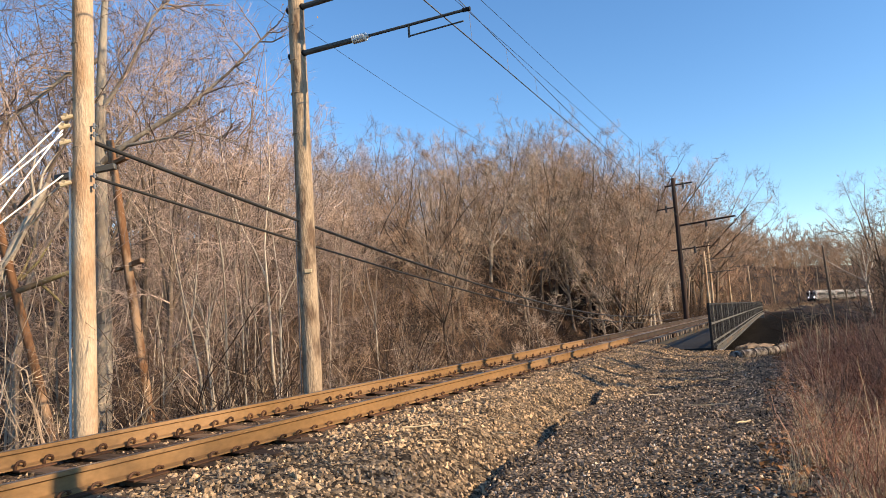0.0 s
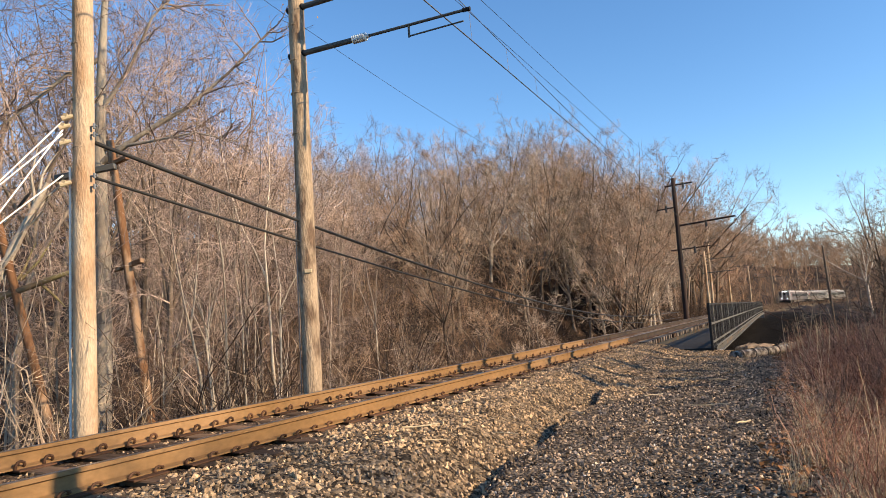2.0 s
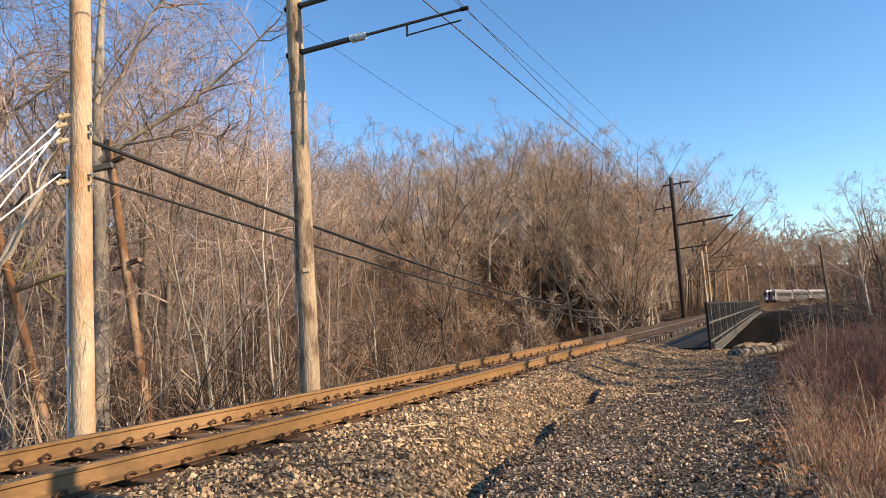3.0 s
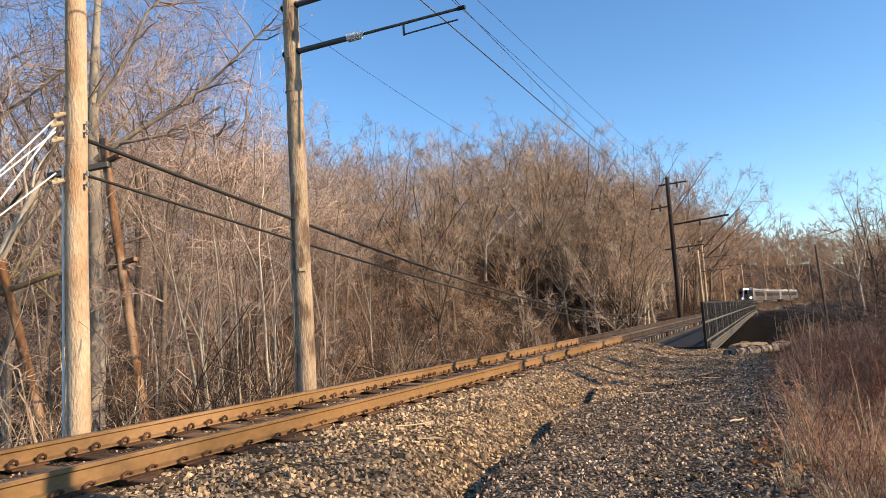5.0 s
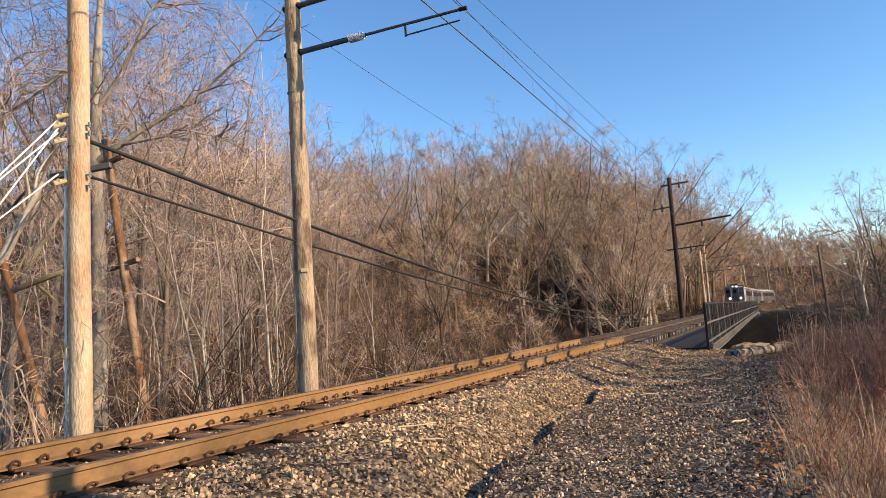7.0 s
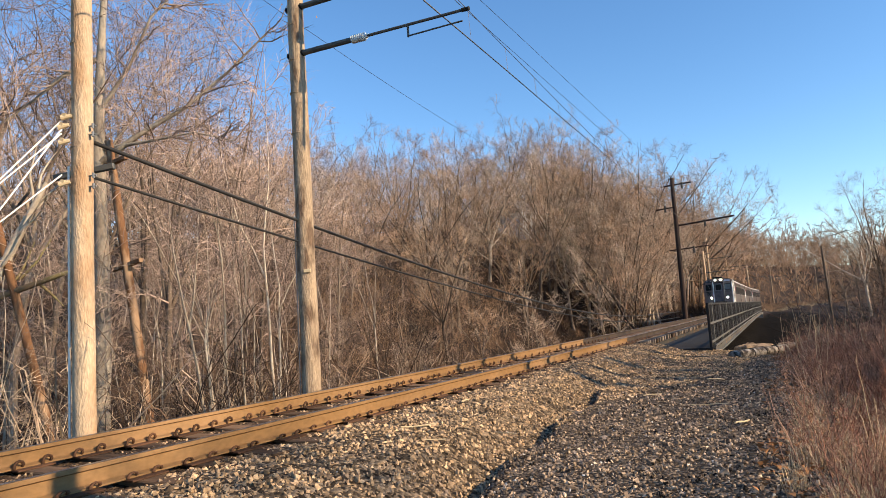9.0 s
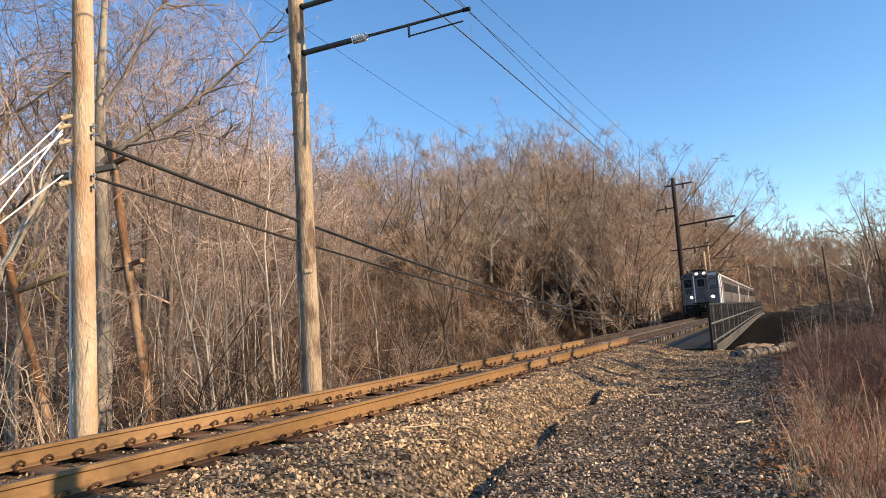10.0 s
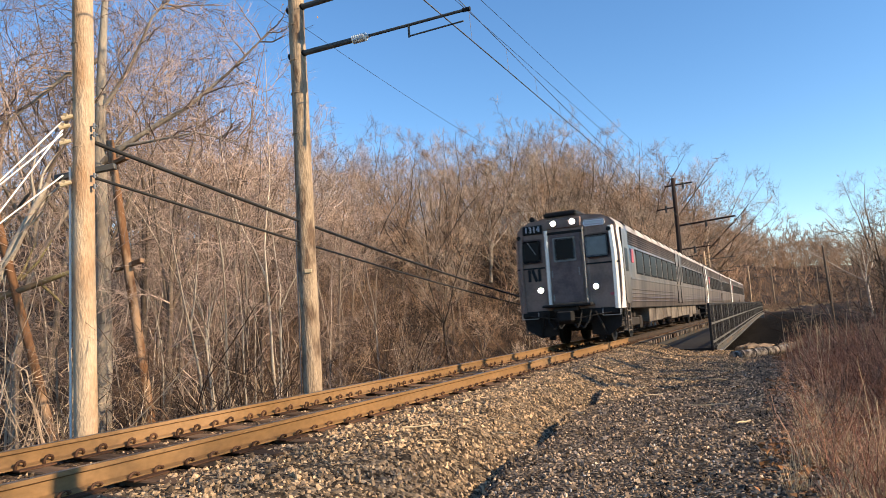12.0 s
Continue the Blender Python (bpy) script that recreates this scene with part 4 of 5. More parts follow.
    # ends
    for end in (0, 1):
        f = -1 if end == 0 else 1
        y = 0.0 if end == 0 else CAR
        bm = box(bmesh.new(), -.66, .66, y - .02 if f < 0 else y - .06, y + .06 if f < 0 else y + .02, 1.2, 3.42, .02)
        fr = part("end_door_frame", bm, M["grey_front"], car)
        for x, w, tone in ((-.60, .09, "post_white"), (.53, .035, "galvanised")):
            part("door_post", box(bmesh.new(), x, x + w, y + f * .10, y + f * .02, 1.2, 3.4, .01), M[tone], fr, "bright steel grab post")
        part("door_header", box(bmesh.new(), -.6, .58, y + f * .07, y + f * .02, 3.26, 3.34, .01), M["black_iron"], fr, "black rubber door header")
        d = part("end_door", box(bmesh.new(), -.46, .46, y + f * .05, y + f * .03, 1.25, 3.26, .01), M["door_grey"], car, "scuffed grey steel end door")
        part("door_window_frame", box(bmesh.new(), -.36, .32, y + f * .058, y + f * .045, 2.44, 3.17, .03), M["galvanised"], d)
        part("door_window", box(bmesh.new(), -.31, .27, y + f * .066, y + f * .045, 2.49, 3.12, .03), M["window_dark"], d)
        for z in (1.3, 2.0):
            part("door_hinge", box(bmesh.new(), -.46, -.42, y + f * .064, y + f * .045, z, z + .2, .005), M["galvanised"], d)
        part("door_handle", rod(bmesh.new(), (.38, y + f * .09, 2.0), (.38, y + f * .09, 2.24), .014), M["galvanised"], d)
        for x, h, mat in ((-1.04, .27, "window_dark"), (.92, .33, "window_pale")):
            w = part("cab_window_frame", box(bmesh.new(), x - h - .05, x + h + .05, y + f * .03, y - f * .03, 2.45, 3.18, .05), M["door_grey"], car, "riveted steel window frame")
            part("gasket", box(bmesh.new(), x - h - .012, x + h + .012, y + f * .036, y + f * .01, 2.488, 3.142, .05), M["rubber"], w)
            part("pane", box(bmesh.new(), x - h + .015, x + h - .015, y + f * .044, y + f * .02, 2.515, 3.115, .04), M[mat], w)
        if end == 0:
            part("wiper", rod(bmesh.new(), (-1.14, -.065, 3.1), (-.9, -.06, 2.72), .012), M["galvanised"], car, "pale windscreen wiper")
    part("step_board", box(bmesh.new(), -.72, .72, -.42, .0, 1.12, 1.2, .02), M["black_iron"], car)
    part("buffer_beam", box(bmesh.new(), -1.45, 1.45, -.02, .2, .86, 1.04, .02), M["black_iron"], car)
    bm = rod(bmesh.new(), (0, -.62, .86), (0, .7, .86), .12)
    box(bm, -.22, .22, -.66, -.34, .7, 1.0, .04)
    part("coupler", bm, M["black_iron"], car, "dark iron coupler")
    bm = rod(bmesh.new(), (0, CAR - .7, .86), (0, CAR + .5, .86), .12)
    part("coupler", bm, M["black_iron"], car)
    for x in (-.62, -.35, .35, .62):
        pts = [Vector((x, -.05, 1.0)), Vector((x * .95, -.25, .7)), Vector((x * .7, -.3, .5)), Vector((x * .4, -.2, .62))]
        part("air_hose", tube(bmesh.new(), pts, .025), M["rubber"], car)
    for x in (-1.2, 1.2):
        part("grab_iron", tube(bmesh.new(), [Vector((x - .25, -.05, 1.0)), Vector((x - .25, -.09, .82)), Vector((x + .25, -.09, .82)), Vector((x + .25, -.05, 1.0))], .015), M["galvanised"], car)
    bm = bmesh.new()
    for x in (-.75, .75):
        box(bm, x - .1, x + .1, .5, .58, .16, .8, .02)
    box(bm, -.8, .8, .5, .58, .72, .86, .02)
    part("pilot", bm, M["black_iron"], car, "black pilot beam")
    for side in (-1, 1):
        bm = bmesh.new()
        vs = [bm.verts.new(q) for q in ((side * .55, .28, .9), (side * 1.46, .1, .9), (side * 1.40, .12, .5), (side * 1.0, .22, .24), (side * .5, .34, .3))]
        f = bm.faces.new(vs)
        r = bmesh.ops.extrude_face_region(bm, geom=[f])
        bmesh.ops.translate(bm, vec=(0, .05, 0), verts=[v for v in r["geom"] if isinstance(v, bmesh.types.BMVert)])
        bmesh.ops.recalc_face_normals(bm, faces=bm.faces)
        part("plow_plate", bm, M["black_iron"], car, "dark steel plow plate")
        part("plow_brace", rod(bmesh.new(), (side * .75, -.12, .95), (side * .95, .2, .3), .035), M["black_iron"], car)
        bm = box(bmesh.new(), side * 1.50, side * 1.54, .42, .47, .32, 1.15)
        box(bm, side * 1.50, side * 1.54, .86, .91, .32, 1.15)
        for z in (.34, .62, .9):
            box(bm, side * 1.36, side * 1.54, .42, .91, z, z + .03)
        part("side_ladder", bm, M["box_grey"], car, "dusty grey boarding ladder")
    part("draft_gear", box(bmesh.new(), -.5, .5, .0, .5, .62, 1.0, .05), M["black_iron"], car, "black coupler housing")
    part("air_box", box(bmesh.new(), -.42, .3, -.3, -.04, .98, 1.12, .03), M["under_grey"], car)
    part("uncoupling_bar", tube(bmesh.new(), [Vector((-1.2, -.1, .9)), Vector((-.3, -.2, .78)), Vector((.3, -.2, .78)), Vector((1.2, -.1, .9))], .018), M["under_grey"], car)
    part("belt_line", box(bmesh.new(), .58, 1.52, -.03, .05, 2.29, 2.335), M["rubber"], car)
    part("belt_line", box(bmesh.new(), -1.52, -.66, -.03, .05, 2.29, 2.335), M["rubber"], car)
    # brow over the headlights, signs
    part("brow", box(bmesh.new(), -.58, .42, -.1, 1.4, 3.78, 3.93, .04), M["black_iron"], car, "black headlight brow")
    part("headlight_panel", box(bmesh.new(), -.52, .52, -.06, .05, 3.42, 3.72, .03), M["grey_front"], car)
    plate = part("number_box", box(bmesh.new(), -1.28, -.66, -.05, .0, 3.33, 3.6, .02), M["black_iron"], car, "black number box")
    text = bpy.data.curves.new("car_number", "FONT")
    text.body, text.size, text.align_x, text.align_y, text.extrude = "1314", .25, "CENTER", "CENTER", .003
    text.materials.append(M["sign_pale"])
    num = new("car_number", text)
    num.parent = plate
    num.matrix_basis = pose(-.97, -.058, 3.465, 90, 0, 0)
    part("destination_sign", box(bmesh.new(), 0.58, 1.2, -.04, .0, 3.4, 3.6, .05), M["sign_pale"], car, "pale rounded destination sign")
    lg = part("emblem", box(bmesh.new(), -1.2, -1.11, -.03, .0, 1.92, 2.28), M["logo_dark"], car, "dark slanted-bar emblem")
    part("bar", box(bmesh.new(), -.045, .045, -.03, .0, -.19, .19, 0, pose(-1.0, 0, 2.1, 0, -18, 0)), M["logo_dark"], lg)
    part("bar", box(bmesh.new(), -.89, -.8, -.03, .0, 1.92, 2.28), M["logo_dark"], lg)
    for x in (-1.4, 1.3):
        part("marker_lamp", rod(bmesh.new(), (x, -.08, 3.26), (x, .02, 3.26), .07), M["black_iron"], car)
    if kind == 0:
        for x in (-.285, .285):
            lamp(car, x, 3.58, .075, "lamp_glow", -.06)
        for x in (-.82, .82):
            lamp(car, x, 1.65, .075, "lamp_glow", -.02)
        part("red_mark", box(bmesh.new(), 1.2, 1.36, -.02, .0, 1.38, 1.45), M["red_mark"], car)
        part("horn", rod(bmesh.new(), (-1.0, .1, 3.80), (-1.0, .6, 3.80), .09, .05), M["black_iron"], car)
    else:
        for x in (-.285, .285):
            part("headlight", rod(bmesh.new(), (x, -.1, 3.6), (x, 0, 3.6), .1), M["black_iron"], car)
    # folded pantograph
    if kind == 1:
        bm = bmesh.new()
        for x in (-.5, .5):
            rod(bm, (x, 3.0, 3.85), (x * .6, 4.9, 4.2), .03)
            rod(bm, (x * .6, 4.9, 4.2), (x, 3.4, 4.35), .03)
        rod(bm, (-.9, 3.4, 4.38), (.9, 3.4, 4.38), .03)
        box(bm, -.6, .6, 2.8, 5.0, 3.76, 3.87, .02)
        part("pantograph", bm, M["black_iron"], car, "folded dark pantograph")
    wheels = truck(car, 3.1) + truck(car, CAR - 3.1)
    return car, wheels


CARS = [rail_car(k) for k in range(3)]


# ---- trees ----
class Wood:
    """Gathers limbs and twigs as plain triangles and quads."""

    def __init__(self):
        self.v, self.f = [], []

    def limb(self, pts, radii, sides):
        n0 = len(self.v)
        for i, (p, r) in enumerate(zip(pts, radii)):
            d = (pts[min(i + 1, len(pts) - 1)] - pts[max(i - 1, 0)]).normalized()
            a = d.orthogonal().normalized()
            b = d.cross(a)
            for j in range(sides):
                t = 2 * math.pi * j / sides
                self.v.append(p + a * (math.cos(t) * r) + b * (math.sin(t) * r))
        for i in range(len(pts) - 1):
            for j in range(sides):
                k = (j + 1) % sides
                self.f.append((n0 + i * sides + j, n0 + i * sides + k, n0 + (i + 1) * sides + k, n0 + (i + 1) * sides + j))

    def sliver(self, a, b, w, side):
        n0 = len(self.v)
        self.v += [a - side * (w / 2), a + side * (w / 2), b]
        self.f.append((n0, n0 + 1, n0 + 2))


def wander(rng, start, way, length, n, bend, lift):
    pts, d = [start.copy()], way.normalized()
    for i in range(n):
        d = (d + Vector((rng.gauss(0, bend), rng.gauss(0, bend), rng.gauss(0, bend) + lift))).normalized()
        pts.append(pts[-1] + d * (length / n))
    return pts


def along(pts, u):
    x = u * (len(pts) - 1)
    i = min(int(x), len(pts) - 2)
    return pts[i].lerp(pts[i + 1], x - i), (pts[i + 1] - pts[i]).normalized()


def aside(rng, d, angle):
    """A way that leaves d at an angle, to any side."""
    o = d.orthogonal().normalized()
    o.rotate(Matrix.Rotation(rng.uniform(0, 2 * math.pi), 3, d))
    return (d * math.cos(angle) + o * math.sin(angle)).normalized()


def tree_meshes(seed, tall, girth, fork_at, leaders, n1, n2, n3, n4, twig, open_=0.42, lean=0.03, leaves=0, reach=0.26, low=2, wild=1.0, rise=0.0, bold=False):
    """Trunk and crown meshes of a bare broadleaf tree: a trunk that divides into leaders, which carry limbs, branches and twigs.
    fork_at: where the trunk divides; n1..n4: how many grow on the level below; twig: width of the finest."""
    rng = random.Random(seed)
    trunk, crown, leaf = Wood(), Wood(), Wood()
    way = Vector((rng.gauss(0, lean), rng.gauss(0, lean), 1))
    pts = wander(rng, Vector((0, 0, -.4)), way, tall * fork_at + .4, 6, .035, .03)
    rad = [girth * (1.3 if q == 0 else 1 - .35 * q / 6) for q in range(7)]
    trunk.limb(pts, rad, 7)
    carriers = []
    spin = rng.uniform(0, 6.28)
    for k in range(leaders):
        tilt = open_ * rng.uniform(.45, 1.2) * (0.35 if k == 0 else 1)
        a = spin + 6.28 * k / leaders + rng.uniform(-.4, .4)
        d = (Vector((0, 0, 1)) + Vector((math.cos(a), math.sin(a), 0)) * math.tan(tilt)).normalized()
        ln = tall * (1 - fork_at) * rng.uniform(.82, 1.05)
        start = pts[-1] if k < 2 else along(pts, rng.uniform(.8, 1))[0]
        b = wander(rng, start, d, ln, 7, .10 * wild, .05)
        g = girth * .62 * rng.uniform(.7, 1)
        trunk.limb(b, [max(g * (1 - .93 * q / 7), twig) for q in range(8)], 5)
        carriers.append((b, ln, g, .08))
    limbs = []
    for b, ln, g, first in carriers:
        for i in range(n1):
            u = first + (1 - first) * (i + rng.random()) / n1
            p, d = along(b, u)
            l1 = tall * reach * math.sqrt(max(.12, 1 - ((u - .35) / .75) ** 2)) * rng.uniform(.55, 1.15)
            limbs.append((p, aside(rng, d, rng.uniform(.5, 1.15)), l1, max(g * (1.05 - u) * .5, twig * 1.5)))
    for i in range(low):
        p, d = along(pts, rng.uniform(.45, .95))
        limbs.append((p, aside(rng, d, rng.uniform(.8, 1.3)), tall * reach * rng.uniform(.6, 1.1), girth * .28))
    for p, w1, l1, r1 in limbs:
        b1 = wander(rng, p, w1, l1, 4, .22 * wild, .03 + rise)
        (trunk if bold else crown).limb(b1, [r1 * (1 - .85 * q / 4) for q in range(5)], 4 if n4 else 3)
        for j in range(n2):
            u2 = .2 + .8 * (j + rng.random()) / n2
            p2, d2 = along(b1, u2)
            l2 = l1 * .5 * (1.25 - u2) * rng.uniform(.6, 1.3) + .3
            b2 = wander(rng, p2, aside(rng, d2, rng.uniform(.45, 1.0)), l2, 3, .26 * wild, .03 + rise)
            r2 = max(r1 * (1.1 - u2) * .5, twig * 1.1)
            crown.limb(b2, [r2 * (1 - .8 * q / (len(b2) - 1)) for q in range(len(b2))], 3)
            for k in range(n3):
                u3 = .15 + .85 * (k + rng.random()) / n3
                p3, d3 = along(b2, u3)
                l3 = l2 * .7 * rng.uniform(.5, 1.3) + .25
                b3 = wander(rng, p3, aside(rng, d3, rng.uniform(.4, 1.15)), l3, 2, .28 * wild, .02 + rise)
                if n4:
                    crown.limb(b3, [twig * .9, twig * .7, twig * .35], 3)
                    for q in range(n4):
                        p4, d4 = along(b3, rng.uniform(.2, 1))
                        e = p4 + aside(rng, d4, rng.uniform(.3, .9)) * (l3 * rng.uniform(.35, .8))
                        crown.sliver(p4, e, twig * 1.1, aside(rng, (e - p4).normalized(), math.pi / 2))
                        if leaves and rng.random() < leaves:
                            o = aside(rng, d4, 1.3) * .05
                            leaf.sliver(e, e + o, .045, aside(rng, o.normalized(), math.pi / 2))
                else:
                    crown.sliver(p3, b3[-1], twig * 1.5, aside(rng, (b3[-1] - p3).normalized(), math.pi / 2))
                    e = p3.lerp(b3[-1], .4) + aside(rng, d3, rng.uniform(.4, 1.0)) * l3 * .6
                    crown.sliver(p3.lerp(b3[-1], .4), e, twig * 1.2, aside(rng, (e - p3).normalized(), math.pi / 2))
    return trunk, crown, leaf


def tree_thing(name, label, category, group, woods, bark, twig):
    trunk, crown, leaf = woods
    tree = tagged(empty(name), label, category, group)
    t = new("trunk", mesh_of("trunk", trunk.v, trunk.f, bark, True))
    c = new("crown", mesh_of("crown", crown.v, crown.f, twig))
    t.parent = c.parent = tree
    if leaf.v:
        lf = new("dead_leaves", mesh_of("dead_leaves", leaf.v, leaf.f, M["dead_leaf"]))
        lf.parent = tree
        tagged(lf, "curled brown dead leaves")
    return tree


def place(x_px, depth):
    """A place by its bearing (1568 wide) and its distance ahead."""
    x = (x_px - 784) / 1174 * depth * 1.0
    return x, depth


def put_trees(proto, spots, seed, sizes=(.85, 1.15), tip=2.5):
    """Copies of the prototypes at (x, y) spots; the first copy of each is the prototype itself."""
    rng = random.Random(seed)
    used = set()
    for i, (x, y, k) in enumerate(spots):
        ob = proto[i] if i < len(proto) else proto[int(rng.random() * len(proto))]
        sc = k * rng.uniform(*sizes)
        m = Matrix.Translation((x, y, seated(x, y) - .05)) @ pose(0, 0, 0, rng.gauss(0, tip), rng.gauss(0, tip), rng.uniform(0, 360))
        if ob.name in used:
            made = copy_thing(ob, m)
        else:
            made = ob
            used.add(ob.name)
            made.matrix_basis = m
        made.scale = (sc, sc, sc * rng.uniform(.95, 1.1))


def build_woods():
    big = [tree_thing("bare_tree", "tall bare broadleaf tree with spreading limbs in winter", "tree", "trees by the track",
                      tree_meshes(100 + i, 17, .125 + .02 * (i % 2), .42, 4, 6, 6, 4, 2, .0095, leaves=.12, open_=.55, reach=.27, wild=.8), M["bark_pale"] if i == 1 else M["bark"], M["twig"]) for i in range(4)]
    slim = [tree_thing("sapling", "slender pale bare sapling in dense undergrowth", "sapling", "saplings by the track",
                       tree_meshes(200 + i, 8.5, .032 + .008 * (i % 3), .4, 2 + i % 2, 5, 4, 4, 0, .0085, open_=.3, lean=.08, reach=.2, wild=.8), M["bark_birch"] if i % 3 else M["bark"], M["twig"]) for i in range(6)]
    hill = [tree_thing("hillside_tree", "bare brown broadleaf tree on the wooded hill", "tree", "trees on the hill",
                       tree_meshes(300 + i, 18.5, .225, .3, 5, 5, 6, 7, 0, .015, open_=.8, reach=.25, low=1, wild=1.05, rise=.03, bold=True), M["bark_hill"] if i == 3 else M["bark"], M["twig_grey"] if i % 2 else M["twig_far"]) for i in range(7)]
    rng = random.Random(21)

    def clear(x, y, gap):
        s, lat = line_coords(np.array([x]), np.array([y]))
        return float(lat[0]) < -gap

    near = []
    for x_px, d, k in ((-60, 17, .9), (15, 20, 1.05), (70, 27, 1.1), (250, 27, 1.0), (310, 33, 1.0), (395, 32, .95), (455, 38, 1.0), (520, 44, .92), (590, 50, .85), (-120, 26, 1.1), (130, 38, 1.15), (340, 45, 1.1), (-20, 44, 1.2), (415, 27, .9), (285, 23, .85), (112, 23, 1.0), (220, 50, 1.1), (440, 55, 1.05), (640, 62, .78)):
        x, y = place(x_px, d)
        near.append((x, y, k))
    put_trees(big, near, 1, (.95, 1.08), 2)
    spots = []
    while len(spots) < 145:
        x_px, d = rng.uniform(-80, 880), rng.uniform(14, 62)
        x, y = place(x_px, d)
        if clear(x, y, 6.0):
            spots.append((x, y, rng.uniform(.55, 1.05) * (.75 if x_px > 500 else 1)))
    put_trees(slim, spots, 2, (.9, 1.1), 4)
    spots = []
    while len(spots) < 230:
        x_px, d = rng.uniform(-150, 1330), 54 + 100 * rng.random() ** .9
        x, y = place(x_px, d)
        if clear(x, y, 8 if d > 80 else 14) and not (939 < x_px < 951 and d < 104):
            spots.append((x, y, rng.uniform(.72, 1.05) * (.75 if d < 70 else 1)))
    while len(spots) < 310:
        x_px, d = rng.uniform(960, 1290), rng.uniform(84, 150)
        x, y = place(x_px, d)
        if clear(x, y, 6.5):
            spots.append((x, y, rng.uniform(.85, 1.1)))
    spots += [(*place(px, dd), k) for px, dd, k in ((1105, 88, 1.15), (1150, 100, 1.3), (1185, 108, 1.42), (1218, 116, 1.5), (1243, 127, 1.5), (1165, 112, 1.4), (1200, 122, 1.45), (1230, 120, 1.4), (1205, 106, 1.25), (1130, 97, 1.25), (1258, 136, 1.35), (980, 100, 1.1), (1040, 105, 1.15), (1000, 120, 1.2), (1075, 110, 1.2), (1488, 122, .95), (1512, 135, .9), (1532, 108, 1.2), (1560, 112, 1.35), (1592, 104, 1.0), (1545, 150, 1.1))]
    put_trees(hill, spots, 3, (.9, 1.1), 2.5)


build_woods()


def arrays(wood):
    tri = [t for f in wood.f for t in ((f,) if len(f) == 3 else ((f[0], f[1], f[2]), (f[0], f[2], f[3])))]
    return np.array([tuple(v) for v in wood.v]), np.array(tri)


def scatter(name, kinds, spots, mat, label, category, seed, squash=(.8, 1.2)):
    """Many small growths joined into one mesh."""
    rng = np.random.RandomState(seed)
    vs, fs, n0 = [], [], 0
    xs, ys = np.array([q[0] for q in spots]), np.array([q[1] for q in spots])
    zs = ground_height(xs, ys)
    for (x, y, k), z in zip(spots, zs):
        v, f = kinds[rng.randint(len(kinds))]
        a = rng.uniform(0, 2 * np.pi)
        c, s_ = np.cos(a), np.sin(a)
        sc = k * rng.uniform(.85, 1.15)
        vs.append(np.c_[(v[:, 0] * c - v[:, 1] * s_) * sc + x, (v[:, 0] * s_ + v[:, 1] * c) * sc + y, v[:, 2] * sc * rng.uniform(*squash) + z - .04])
        fs.append(f + n0)
        n0 += len(v)
    ob = new(name, mesh_of(name, np.concatenate(vs), np.concatenate(fs), mat))
    return tagged(ob, label, category, kind="stuff")


def shrub(seed, stems, tall, twig, side=6, bend=.22):
    rng = random.Random(seed)
    w = Wood()
    for i in range(stems):
        a = rng.uniform(0, 2 * math.pi)
        p = Vector((math.cos(a), math.sin(a), 0)) * rng.uniform(0, .45)
        way = Vector((math.cos(a) * rng.uniform(.1, .9), math.sin(a) * rng.uniform(.1, .9), 1))
        ln = tall * rng.uniform(.5, 1.1)
        b = wander(rng, p, way, ln, 4, bend, -.02)
        w.limb(b, [twig * 1.2, twig, twig * .8, twig * .6, twig * .3], 3)
        for k in range(side):
            q, d = along(b, rng.uniform(.25, 1))
            way = aside(rng, d, rng.uniform(.6, 1.4))
            mid = q + way * ln * rng.uniform(.08, .2)
            e = mid + (way + Vector((rng.gauss(0, .4), rng.gauss(0, .4), rng.gauss(.1, .4)))) * ln * rng.uniform(.06, .18)
            w.sliver(q, mid, twig * 1.0, aside(rng, way, math.pi / 2))
            w.sliver(mid, e, twig * .9, aside(rng, (e - mid).normalized(), math.pi / 2))
            q2 = q.lerp(mid, rng.uniform(.3, .9))
            e2 = q2 + aside(rng, way, .8) * ln * rng.uniform(.06, .16)
            w.sliver(q2, e2, twig * .8, aside(rng, (e2 - q2).normalized(), math.pi / 2))
    return arrays(w)


